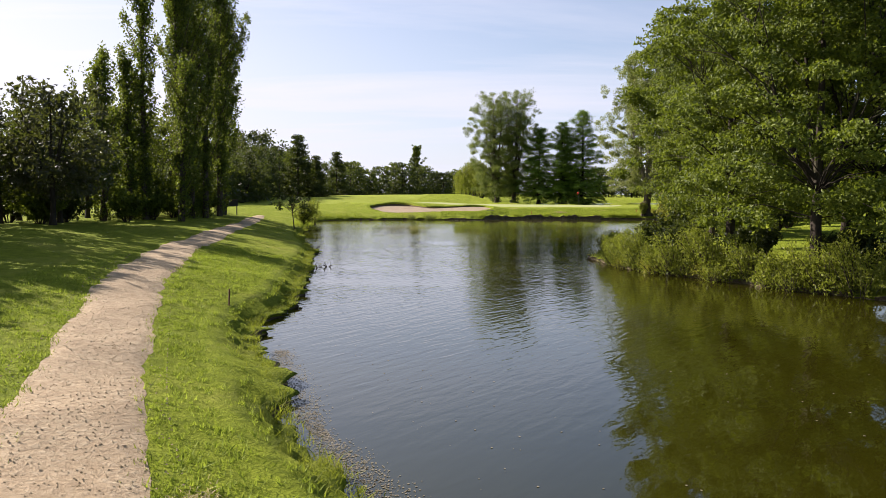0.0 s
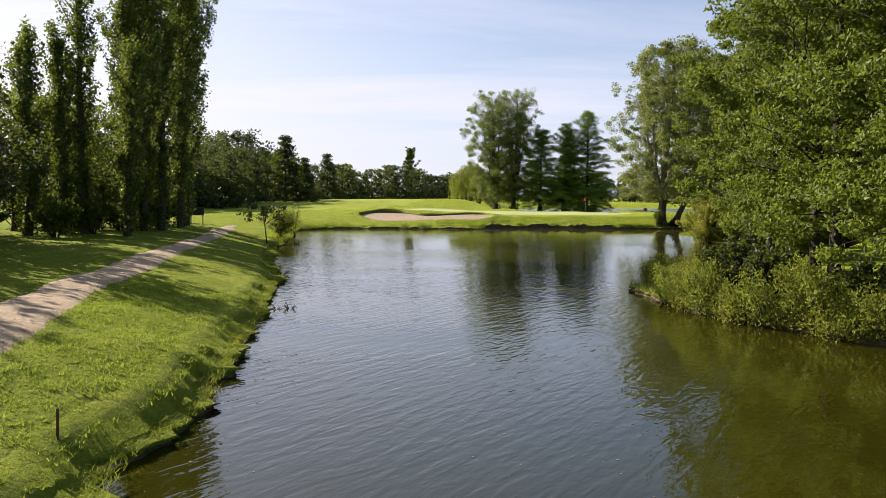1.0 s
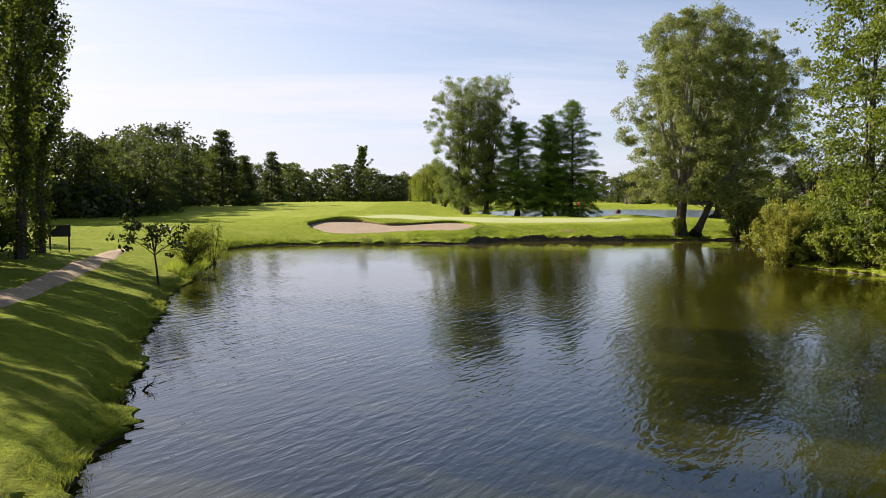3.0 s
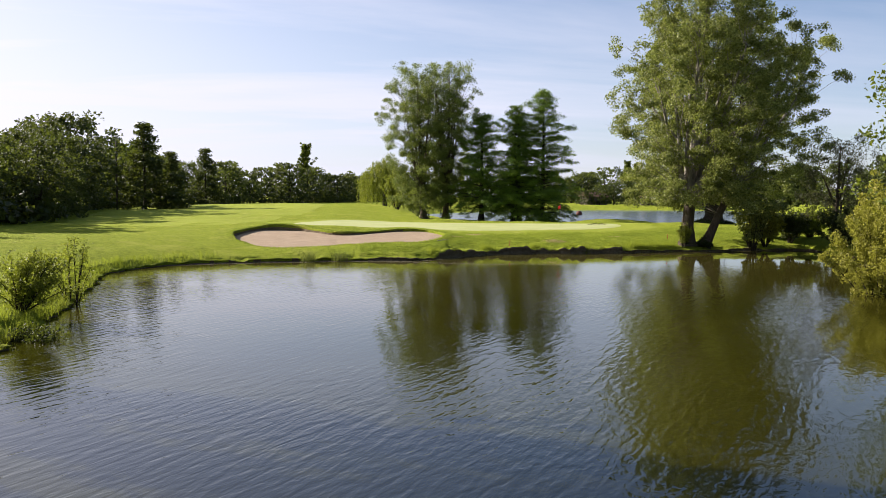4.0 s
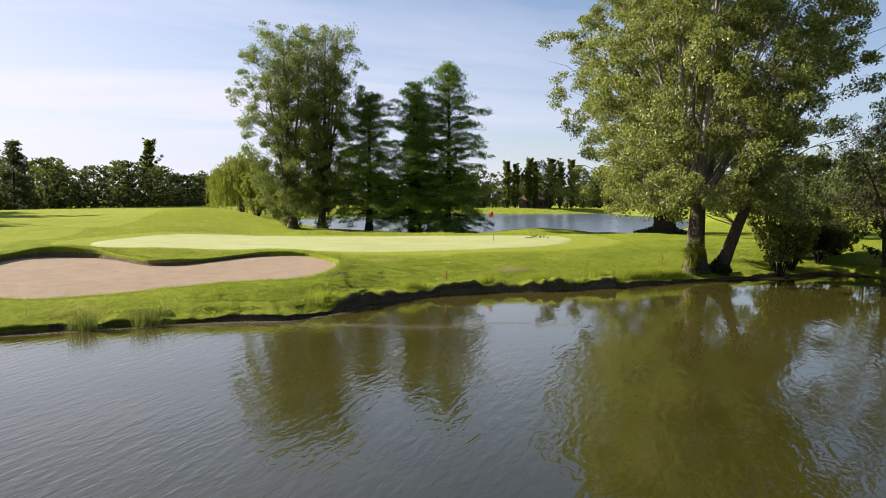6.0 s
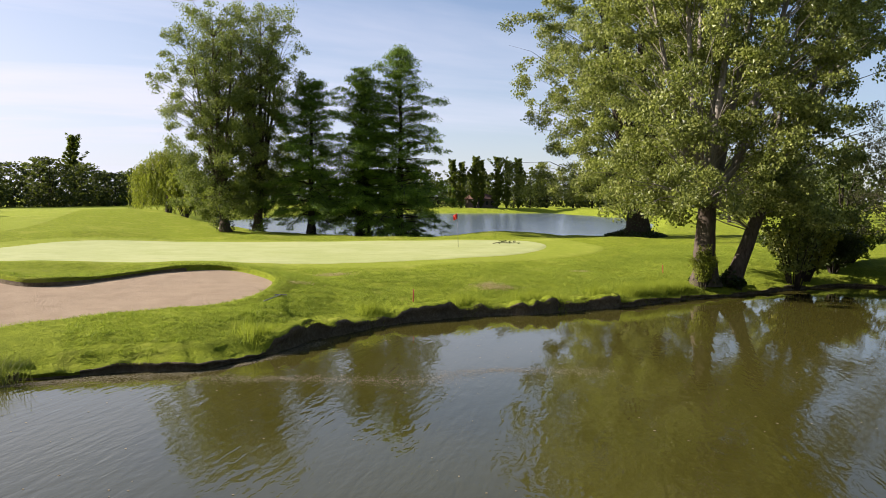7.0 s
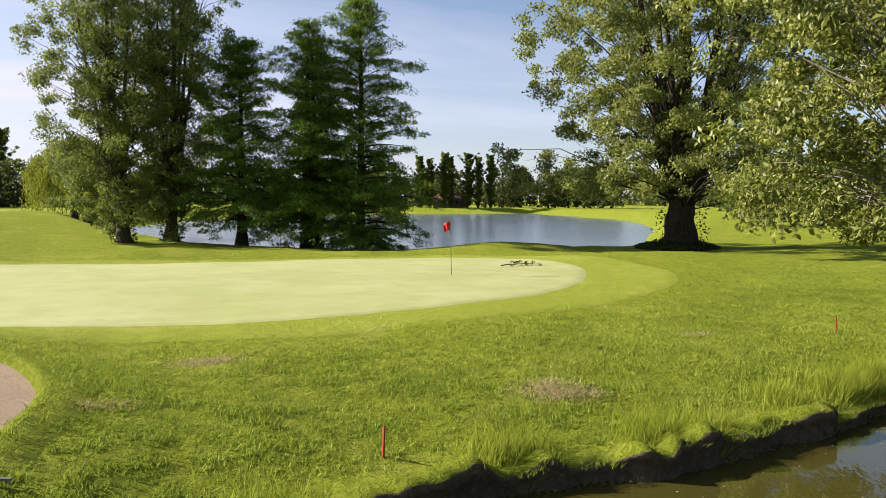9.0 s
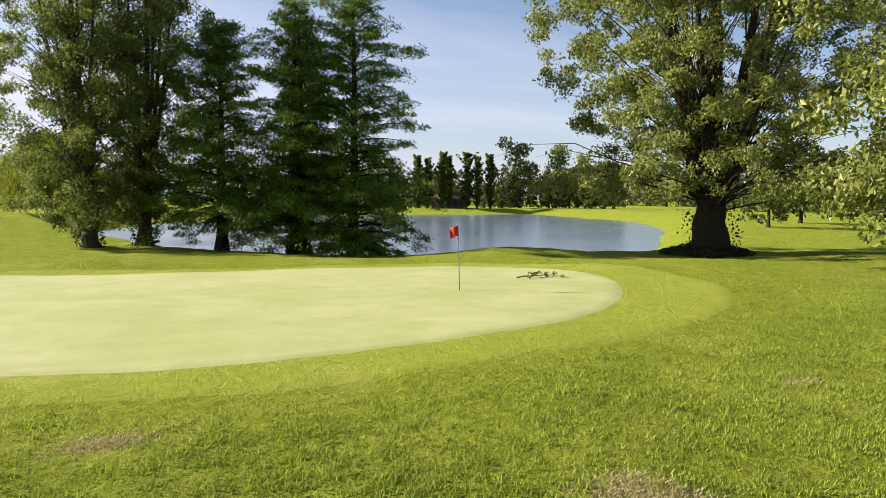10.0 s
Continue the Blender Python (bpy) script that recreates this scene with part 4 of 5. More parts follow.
weeping_willow(8.2, 206, 10.4, 5.4, 41, "weeping willow with hanging yellow green strands")
shrub("lakeside_bush", 9.5, 192, 7.5, 3.8, 42, LEAF_WILLOW, "broad yellow green bush below tall poplars", stems=30, leaf_size=0.3)
shrub("lakeside_bush", 12.0, 184, 5.2, 3.2, 43, LEAF_ALDER, "green bush at the lake's corner", stems=26, leaf_size=0.3)

# ---------------------------------------------------------------- the wooded point by the pond
ISLE = [(15.0, 32.2, 13.5, 4.9, 51), (18.6, 35.0, 14.5, 4.8, 52), (14.4, 39.8, 13.0, 4.3, 53), (16.6, 45.8, 14.0, 3.9, 54), (20.8, 41.5, 15.5, 5.2, 55), (22.5, 30.0, 14, 5.5, 56), (19.6, 57.4, 15.5, 4.9, 57), (22.4, 59.2, 14.5, 4.4, 58)]
for px, py, ph, ps, seed in ISLE:
    broadleaf("alder_tree", "bright green alder with branches down to the water", "tree", px, py, height=ph, base=2.6, spread=ps, profile=FULL, seed=seed, clumps=330,
              per=125, clump=0.66, bough=3, bough_r=1.0, inner=0.12, bare=3, leaf_size=0.18, mat=LEAF_ALDER, bark_mat=BARK_DARK, trunk_r=0.24, fork=0.3, leaders=4, group="alders on the wooded point", squash=(1, 1, 0.5), sag=0.1, floor_z=2.3)
point_line = smooth_line([(10.6, 49.6), (9.3, 46.9), (9.3, 44.5), (9.5, 41.8), (10.4, 38.4), (12.0, 35.6), (14.0, 32), (16.3, 29), (20.6, 24.5), (24.0, 21.0)], False, 0.1)
prg = np.random.default_rng(65)
for i, k in enumerate(range(4, len(point_line) - 2, 11)):
    px, py = point_line[k] + prg.normal(0, 0.18, 2)
    tall = float(prg.uniform(1.15, 2.2))
    if py > 41:
        px, tall = px + 0.7, tall * 0.8
    feathery_bush(px, py, tall, tall * 0.55, 600 + i, LEAF_GOLD if i % 5 == 2 else LEAF_WILLOW, (-0.28, -0.10), "feathery yellow green bush overhanging the water", "bushes on the wooded point")
for i, k in enumerate(range(0, len(point_line) - 40, 9)):
    px, py = point_line[k] + prg.normal(0, 0.15, 2) + np.array([-0.15, -0.12])
    if py > 43 or prg.random() < 0.35:
        continue
    feathery_bush(px, py, float(prg.uniform(0.55, 1.1)), 0.75, 670 + i, LEAF_OCHRE if i % 3 == 1 else LEAF_WILLOW, (-0.35, -0.15), "low feathery bush trailing in the water", "bushes on the wooded point", 20, 0.13)
# bushes with near-black leaves stand in for the deep shade below the alder crowns
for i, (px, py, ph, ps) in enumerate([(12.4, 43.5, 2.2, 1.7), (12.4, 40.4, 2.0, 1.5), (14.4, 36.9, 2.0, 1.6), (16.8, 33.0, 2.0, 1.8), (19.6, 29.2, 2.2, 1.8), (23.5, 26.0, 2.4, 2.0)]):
    shrub("understorey_bush", px, py, ph, ps, 640 + i, LEAF_DARK, "near-black leafy bush put in for the dark void under alders", group="undergrowth on the wooded point", stems=20, per=34, leaf_size=0.24)

shrub("trunk_shoots", 29.75, 117.0, 2.3, 0.75, 72, LEAF_WILLOW, "yellow green shoots against the poplar trunk", stems=16, per=40, leaf_size=0.14)

# right-hand shore
shrub("willow_bush", 25.6, 85.6, 5.3, 2.7, 71, LEAF_OCHRE, "rounded ochre yellow willow bush at the water", stems=40, per=170, leaf_size=0.14)
for i, (px, py, ph, ps, m) in enumerate([(28.8, 85.0, 2.2, 2.0, LEAF_ALDER), (30.5, 82.0, 2.6, 2.0, LEAF_DARK), (36.9, 117.7, 6.8, 2.3, LEAF_POPLAR), (38.6, 118.4, 3.8, 2.2, LEAF_OCHRE), (41.8, 119.4, 3.0, 2.2, LEAF_DARK), (43.2, 113.4, 3.6, 2.4, LEAF_DARK), (42.2, 109.5, 4.0, 2.4, LEAF_POPLAR), (37.4, 101.0, 6.2, 2.3, LEAF_OCHRE), (40.2, 104.8, 4.2, 2.2, LEAF_ALDER), (35.6, 96.8, 3.4, 2.0, LEAF_DARK), (40.8, 121.6, 2.6, 2.2, LEAF_DARK), (44.6, 120.6, 2.8, 2.2, LEAF_ALDER), (28.6, 79.5, 2.4, 2.0, LEAF_DARK), (27.6, 75.0, 2.2, 1.8, LEAF_ALDER), (30.5, 76.5, 3.2, 2.2, LEAF_DARK), (27.0, 70.0, 2.2, 1.8, LEAF_ALDER), (25.0, 64.5, 2.4, 2.0, LEAF_ALDER), (29.5, 70.5, 3.4, 2.2, LEAF_DARK), (28.5, 65.5, 3.4, 2.2, LEAF_ALDER), (26.8, 84.0, 2.6, 1.9, LEAF_ALDER), (27.0, 82.0, 2.4, 1.8, LEAF_WILLOW), (28.0, 80.0, 2.6, 1.9, LEAF_ALDER), (28.2, 77.4, 2.6, 1.8, LEAF_WILLOW), (26.6, 72.4, 2.4, 1.8, LEAF_ALDER), (22.0, 58.6, 2.4, 2.0, LEAF_ALDER), (25.5, 60.5, 3.2, 2.2, LEAF_DARK)]):
    shrub("waterside_bush", px, py, ph, ps, 80 + i, m, "tangled leafy bush at the pond's edge", group="bushes on the far shore", stems=28, per=28, leaf_size=0.30)
for px, py, ph, ps, seed in [(31.8, 85.8, 20.5, 4.6, 91), (35.8, 80.5, 21.5, 5.2, 92), (33.2, 74.0, 18, 4.8, 95), (50, 104, 12, 5, 93)]:
    broadleaf("shore_tree", "leafy green tree behind the shore bushes", "tree", px, py, height=ph, base=1.2, spread=ps, profile=TALL, seed=seed, clumps=int(17 * ph), per=62, clump=1.0, inner=0.2, bare=4,
              leaf_size=0.32, mat=LEAF_ALDER, trunk_r=0.25, leaders=4, group="trees on the far shore", sag=0.15)

broadleaf("shore_pine", "brown green pine with an open ragged crown", "tree", 44.4, 116.2, height=10.0, base=2.6, spread=3.2, profile=TALL, seed=96, clumps=150, per=70, clump=0.7, inner=0.15, bare=2,
          leaf_size=0.22, mat=LEAF_PINE, bark_mat=BARK, trunk_r=0.22, fork=0.4, leaders=4, slim=0.3)

# ---------------------------------------------------------------- trees along the path
ROW = [(-20.6, 67.0, 21.5, 2.2, 101, "tall columnar poplar with dense dark leaves", 100, 130, 3.0), (-19.9, 72.6, 20.5, 2.1, 102, "tall columnar poplar beside the path", 90, 125, 4.0),
       (-22.3, 61.5, 18.0, 1.25, 103, "slender columnar poplar with gaps in its leaves", 60, 105, 2.0), (-19.6, 61.6, 12.0, 1.3, 104, "shorter columnar poplar at the edge of the row", 44, 100, 2.0),
       (-24.3, 58.4, 12.0, 1.3, 105, "shorter columnar poplar in the row", 46, 105, 1.8), (-20.6, 76.5, 19.0, 2.2, 106, "columnar poplar near the wooden board", 84, 125, 4.5),
       (-20.9, 65.2, 18.5, 1.3, 107, "columnar poplar crowded among taller ones", 60, 110, 2.6), (-21.8, 70.0, 21.5, 1.8, 108, "tall columnar poplar crowded in the row", 74, 120, 3.0),
       (-20.1, 69.2, 15.0, 1.2, 109, "thin columnar poplar pressed between its neighbours", 44, 100, 2.2), (-23.1, 60.4, 12.4, 1.1, 98, "thin columnar poplar pressed between its neighbours", 42, 95, 2.0)]
for px, py, ph, ps, seed, text, limbs, per, low_z in ROW:
    lombardy("lombardy_poplar", px, py, ph, ps, seed, text, "poplars along the path", limbs, per, 0.165, low_z)
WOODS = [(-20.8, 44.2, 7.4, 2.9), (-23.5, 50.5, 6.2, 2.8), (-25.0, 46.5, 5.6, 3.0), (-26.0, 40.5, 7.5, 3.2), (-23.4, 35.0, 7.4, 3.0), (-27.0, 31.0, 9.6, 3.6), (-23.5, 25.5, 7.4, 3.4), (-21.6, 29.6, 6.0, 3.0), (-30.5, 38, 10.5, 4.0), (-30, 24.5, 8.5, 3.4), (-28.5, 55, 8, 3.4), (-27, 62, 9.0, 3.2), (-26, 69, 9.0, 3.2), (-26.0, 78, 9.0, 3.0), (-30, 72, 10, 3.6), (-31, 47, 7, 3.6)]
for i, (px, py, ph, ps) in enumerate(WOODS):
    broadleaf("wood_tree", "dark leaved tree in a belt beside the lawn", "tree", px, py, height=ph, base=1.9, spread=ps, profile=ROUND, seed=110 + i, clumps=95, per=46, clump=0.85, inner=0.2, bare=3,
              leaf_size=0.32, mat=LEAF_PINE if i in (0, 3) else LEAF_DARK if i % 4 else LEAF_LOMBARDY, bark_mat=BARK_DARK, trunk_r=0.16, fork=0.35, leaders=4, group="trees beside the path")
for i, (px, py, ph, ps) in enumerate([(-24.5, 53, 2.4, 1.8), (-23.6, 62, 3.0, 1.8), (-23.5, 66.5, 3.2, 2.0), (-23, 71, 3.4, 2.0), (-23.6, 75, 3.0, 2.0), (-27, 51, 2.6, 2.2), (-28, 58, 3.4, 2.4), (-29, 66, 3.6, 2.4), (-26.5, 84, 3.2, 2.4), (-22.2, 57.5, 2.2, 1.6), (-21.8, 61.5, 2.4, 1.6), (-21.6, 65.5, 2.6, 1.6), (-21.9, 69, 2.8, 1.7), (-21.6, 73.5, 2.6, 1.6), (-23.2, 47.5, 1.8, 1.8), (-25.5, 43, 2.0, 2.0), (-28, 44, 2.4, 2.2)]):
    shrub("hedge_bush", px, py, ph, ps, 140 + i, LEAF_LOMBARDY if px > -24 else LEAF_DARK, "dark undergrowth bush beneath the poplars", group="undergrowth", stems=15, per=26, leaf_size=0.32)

# the sapling and the bush on the bank
broadleaf("sapling", "young thin stemmed tree with a small leafy head", "tree", -12.7, 70.5, height=3.1, base=2.0, spread=1.35, profile=ROUND, seed=160, clumps=44, per=13, clump=0.3, leaf_size=0.24,
          mat=LEAF_DARK, bark_mat=BARK, trunk_r=0.05, fork=0.55, leaders=3, lean=(-0.12, 0))
shrub("willow_bush", -13.9, 80.6, 2.2, 1.7, 161, LEAF_WILLOW, "soft olive willow bush leaning over the water", stems=30, per=55, leaf_size=0.13, lean=0.4)
shrub("waterside_bush", -12.7, 77.0, 1.1, 1.2, 163, LEAF_DARK, "low dark twiggy bush hanging over the water", stems=26, per=24, leaf_size=0.14, lean=0.5)
shrub("willow_bush", -13.6, 85.5, 3.6, 1.0, 162, LEAF_WILLOW, "light green bush with a tall sprig", stems=10, per=36, leaf_size=0.15)

# ---------------------------------------------------------------- distant trees
far_rg = np.random.default_rng(77)


def far_pattern(kind, seed):
    if kind == "fir":
        rg = np.random.default_rng(seed)
        root = thing("fir_tree", 0, -900, 0, "dark pointed conifer in the distant belt", "tree", "distant trees")
        wood = Wood()
        wood.tube([(0, 0, 0), (0, 0, 6), (0, 0, 12)], (0.16, 0.11, 0.03), 6)
        cs = [blob(rg, np.array([math.cos(a) * r, math.sin(a) * r, z]), 0.8, 26, (1, 1, 0.5), 0.2)
              for z in np.linspace(0.5, 11.8, 30) for a in rg.random(int(3 + (12 - z) * 0.7)) * 6.283 for r in [(12.3 - z) * 0.27 * rg.uniform(0.5, 1.1)]]
        part("trunk", wood.mesh("trunk", BARK_DARK), root)
        part("crown", leaves_mesh("crown", np.concatenate(cs), 0.5, LEAF_DARK, rg, 0.4, hang=0.4), root)
        return root
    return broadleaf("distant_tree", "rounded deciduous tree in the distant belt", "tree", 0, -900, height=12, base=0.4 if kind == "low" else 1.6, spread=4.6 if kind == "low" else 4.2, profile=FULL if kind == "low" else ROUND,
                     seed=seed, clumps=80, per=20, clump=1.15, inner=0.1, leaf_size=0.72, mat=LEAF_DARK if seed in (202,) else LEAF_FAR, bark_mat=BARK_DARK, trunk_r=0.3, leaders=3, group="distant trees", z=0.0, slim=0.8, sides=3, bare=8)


def wood_pattern(seed, height):
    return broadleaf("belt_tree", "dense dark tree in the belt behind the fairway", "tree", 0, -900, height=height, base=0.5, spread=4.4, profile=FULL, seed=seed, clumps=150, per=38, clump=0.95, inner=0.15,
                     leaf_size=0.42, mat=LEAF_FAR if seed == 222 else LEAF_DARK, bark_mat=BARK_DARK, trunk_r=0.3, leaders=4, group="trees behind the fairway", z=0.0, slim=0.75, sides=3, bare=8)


FAR = {"near": [wood_pattern(221, 12), wood_pattern(222, 12)], "low": [far_pattern("low", s) for s in (201, 202, 203)], "tree": [far_pattern("tree", s) for s in (205, 206)], "fir": [far_pattern("fir", 209)]}


def plant(kind, x, y, height, width=1.0):
    src = FAR[kind][int(far_rg.integers(len(FAR[kind])))]
    k = height / 12.0
    ob = copy_thing(src, pose(x, y, ground_z(x, y) - 0.1, 0, 0, float(far_rg.uniform(0, 360))))
    ob.scale = (k * width, k * width, k)
    return ob


def belt(points, count, low, high, kinds, deep, width=1.0):
    line = smooth_line(points, False, 2.0)
    for i in range(count):
        p = line[int((i + far_rg.random()) / count * (len(line) - 1))]
        side = far_rg.uniform(-deep, deep)
        plant(kinds[int(far_rg.integers(len(kinds)))], p[0] + side, p[1] + abs(side) * 0.6, float(far_rg.uniform(low, high)), width)


belt([(-60, 112), (-42, 124), (-38, 140), (-44, 170)], 19, 7, 11.5, ["near"], 5, 1.1)
belt([(-46, 170), (-52, 215), (-56, 260), (-50, 300)], 22, 10, 15, ["near", "near", "low"], 7, 1.15)
belt([(-62, 285), (-38, 330), (-15, 372), (12, 430), (22, 500)], 30, 11, 16, ["low", "low", "tree"], 9, 1.3)
belt([(22, 480), (60, 470), (110, 440), (130, 420)], 18, 11, 17, ["low", "tree"], 10, 1.3)
belt([(120, 425), (165, 470), (205, 520), (260, 560), (320, 560)], 18, 13, 20, ["low", "tree"], 14, 1.3)
belt([(310, 550), (290, 470), (270, 400), (262, 340), (300, 290)], 14, 15, 24, ["tree", "low"], 16, 1.2)
belt([(180, 262), (220, 270), (280, 250), (330, 220)], 10, 10, 15, ["low", "tree"], 12, 1.2)
belt([(148, 350), (165, 342), (184, 322)], 10, 12, 17, ["low"], 5, 1.0)
belt([(96, 356), (120, 358), (148, 352)], 9, 6, 9, ["low"], 3, 1.1)


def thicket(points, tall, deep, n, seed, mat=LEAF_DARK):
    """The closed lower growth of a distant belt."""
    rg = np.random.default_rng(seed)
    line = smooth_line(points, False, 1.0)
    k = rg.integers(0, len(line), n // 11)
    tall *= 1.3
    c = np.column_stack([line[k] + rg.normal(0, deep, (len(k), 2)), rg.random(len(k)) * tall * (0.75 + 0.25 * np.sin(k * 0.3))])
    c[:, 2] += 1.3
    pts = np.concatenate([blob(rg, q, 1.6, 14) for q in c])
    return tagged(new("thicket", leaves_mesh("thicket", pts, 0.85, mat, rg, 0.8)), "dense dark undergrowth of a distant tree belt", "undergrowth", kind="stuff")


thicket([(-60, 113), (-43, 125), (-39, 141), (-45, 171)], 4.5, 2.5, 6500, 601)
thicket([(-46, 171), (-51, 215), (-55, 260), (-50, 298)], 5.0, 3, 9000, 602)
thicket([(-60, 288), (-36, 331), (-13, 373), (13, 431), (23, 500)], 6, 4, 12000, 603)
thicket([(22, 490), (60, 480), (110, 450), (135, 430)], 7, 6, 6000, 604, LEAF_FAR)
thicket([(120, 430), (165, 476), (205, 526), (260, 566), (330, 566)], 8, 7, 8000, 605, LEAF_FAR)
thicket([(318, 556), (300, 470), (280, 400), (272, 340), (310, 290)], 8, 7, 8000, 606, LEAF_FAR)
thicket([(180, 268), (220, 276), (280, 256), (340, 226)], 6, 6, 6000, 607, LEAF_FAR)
for px, py, ph in [(-37, 203, 16.2), (-36, 268, 15.5), (-33, 207, 11), (-62, 240, 13)]:
    plant("fir", px, py, ph, 1.45)
for px, py, ph in [(90, 181, 10), (104, 188, 11), (131, 205, 12), (150, 214, 12), (122, 188, 9), (165, 235, 12), (78, 150, 10), (100, 158, 11), (86, 135, 10), (70, 122, 9)]:
    plant("tree", px, py, ph, 1.0)
POP = lombardy("distant_poplar", 0, -900, 24, 1.7, 211, "distant columnar poplar above the tree belt", "distant trees", 60, 90, 0.42)
for px, py, ph, wide in [(-13.5, 398, 25, 1.9), (118.6, 350.7, 16.5, 1.8), (123.5, 349, 18.5, 1.9), (126.0, 349.5, 17.5, 1.7), (130.6, 345.7, 18.5, 2.0), (134.3, 344.5, 17, 1.8), (138, 342.4, 18, 1.9), (115.6, 352, 17.5, 1.9)]:
    ob = copy_thing(POP, pose(px, py, ground_z(px, py) - 0.1, 0, 0, float(far_rg.uniform(0, 360))))
    ob.scale = (ph / 24 * wide, ph / 24 * wide, ph / 24)
for src in [s for group in FAR.values() for s in group] + [POP]:
    for o in (*src.children_recursive, src):
        bpy.data.objects.remove(o, do_unlink=True)

# ---------------------------------------------------------------- small things


def bm_mesh(name, bm, mat):
    me = bpy.data.meshes.new(name)
    bm.to_mesh(me)
    bm.free()
    me.materials.append(mat)
    return me


def rod(name, p0, p1, r, mat, sides=10, r1=None):
    w = Wood()
    p0, p1 = np.array(p0, float), np.array(p1, float)
    w.tube([p0, p0 + (p1 - p0) * 0.5, p1], (r, r, r if r1 is None else r1), sides)
    bm = bmesh.new()
    bm.from_mesh(w.mesh(name, mat))
    bmesh.ops.holes_fill(bm, edges=bm.edges, sides=0)
    return bm_mesh(name, bm, mat)


def box(name, sx, sy, sz, mat, at=(0, 0, 0), edge=0.01):
    bm = bmesh.new()
    bmesh.ops.create_cube(bm, size=1, matrix=Matrix.LocRotScale(at, None, (sx, sy, sz)))
    bmesh.ops.bevel(bm, geom=bm.edges[:], offset=edge, segments=2, affect="EDGES", profile=0.6)
    return bm_mesh(name, bm, mat)


# flagstick with a limp red flag
fx, fy = 23.2, 134.0
flag = thing("flagstick", fx, fy, ground_z(fx, fy) + 0.03, "thin flagstick with a small red flag in the hole", "flag")
part("pole", rod("pole", (0, 0, -0.05), (-0.07, 0.02, 2.4), 0.016, MAT_STICK, 8, 0.012), flag, "thin grey pole")
fu, fv = np.meshgrid(np.linspace(0, 1, 14), np.linspace(0, 1, 10))
dx, dy = -0.93, 0.36
fl = np.stack([-0.07 + dx * 0.32 * fu * (1 - 0.25 * fv) + 0.03 * np.sin(fu * 8 + fv * 2), dy * 0.42 * fu + 0.05 * np.sin(fu * 9 + 1) + 0.02, 2.38 - 0.40 * fv - 0.22 * fu ** 1.3 * (1 - 0.5 * fv)], -1)
fm = part("cloth", mesh_of("cloth", fl.reshape(-1, 3), grid_faces(14, 10), MAT_FLAG), flag, "red cloth flag")
sol = fm.modifiers.new("thick", "SOLIDIFY")
sol.thickness = 0.006
part("cup", rod("cup", (0, 0, -0.06), (0, 0, 0.012), 0.054, MAT_GLASS, 16), flag, "dark rim of the hole")


def stake(x, y, tall, mat, label, lean=0.0):
    t = thing("stake", x, y, ground_z(x, y), label, "stake", "hazard stakes")
    part("post", box("post", 0.04, 0.04, tall + 0.1, mat, (0, 0, tall / 2 - 0.05), 0.008), t)
    part("cap", box("cap", 0.036, 0.036, 0.03, mat, (0, 0, tall + 0.012), 0.006), t)
    t.matrix_basis = t.matrix_basis @ pose(0, 0, 0, lean, lean * 0.5, 20)
    return t


stake(-5.45, 23.0, 0.46, MAT_RUST, "short brown wooden stake in the grass", 3)
stake(13.15, 115.7, 0.52, MAT_RED, "red painted hazard stake near the bank", 2)
stake(29.5, 119.9, 0.45, MAT_RED, "red painted hazard stake on the slope", -3)

# dark board on two legs by the path
bd = thing("notice_board", -20.3, 78.2, ground_z(-20.3, 78.2), "dark wooden notice board on two posts", "sign", turn=18)
part("panel", box("panel", 1.15, 0.07, 0.62, MAT_BOARD, (0, 0, 1.12), 0.012), bd)
part("post", box("post", 0.09, 0.09, 1.5, MAT_WOOD, (-0.48, 0.085, 0.7), 0.012), bd)
part("post", box("post", 0.09, 0.09, 1.5, MAT_WOOD, (0.48, 0.085, 0.7), 0.012), bd)
part("rail", box("rail", 1.2, 0.11, 0.05, MAT_WOOD, (0, 0, 1.462), 0.01), bd)


def utility_pole(x, y, tall):
    t = thing("utility_pole", x, y, ground_z(x, y), "wooden power line pole with crossarms", "pole", "power poles", turn=25)
    part("mast", rod("mast", (0, 0, -0.1), (0, 0, tall), 0.16, MAT_WOOD, 10, 0.10), t)
    part("crossarm", box("crossarm", 2.6, 0.09, 0.10, MAT_WOOD, (0, 0.16, tall - 0.5), 0.02), t)
    part("crossarm", box("crossarm", 1.8, 0.09, 0.10, MAT_WOOD, (0, 0.16, tall - 1.3), 0.02), t)
    for k in (-1.15, 0, 1.15):
        part("insulator", rod("insulator", (k, 0.16, tall - 0.44), (k, 0.16, tall - 0.2), 0.05, MAT_STICK, 8), t)


utility_pole(-34.5, 71, 10.8)
utility_pole(-41, 199, 12.6)

# windblown branch lying on the green
br = thing("fallen_branch", 28.0, 136.6, ground_z(28.0, 136.6) + 0.04, "small broken leafy branch lying on the green", "branch")
brg = np.random.default_rng(303)
bw = Wood()
bw.tube(arc(np.array([-0.8, 0.15, 0.05]), np.array([1.0, -0.1, 0.05]), 0.05, 7, brg, 0.02), np.linspace(0.03, 0.008, 7), 6)
bcs = []
for k in range(9):
    p = np.array([-0.7 + 0.19 * k, brg.normal(0, 0.05), 0.07])
    q = p + np.array([0.25, brg.normal(0, 0.25), brg.uniform(0.02, 0.18)])
    bw.tube(arc(p, q, 0.02, 4, brg, 0.01), np.linspace(0.01, 0.004, 4), 4)
    bcs.append(blob(brg, q, 0.14, 22, (1, 1, 0.5), 0.2))
part("twigs", bw.mesh("twigs", BARK), br)
bc = np.concatenate(bcs)
bc[:, 2] = np.maximum(bc[:, 2], 0.03)
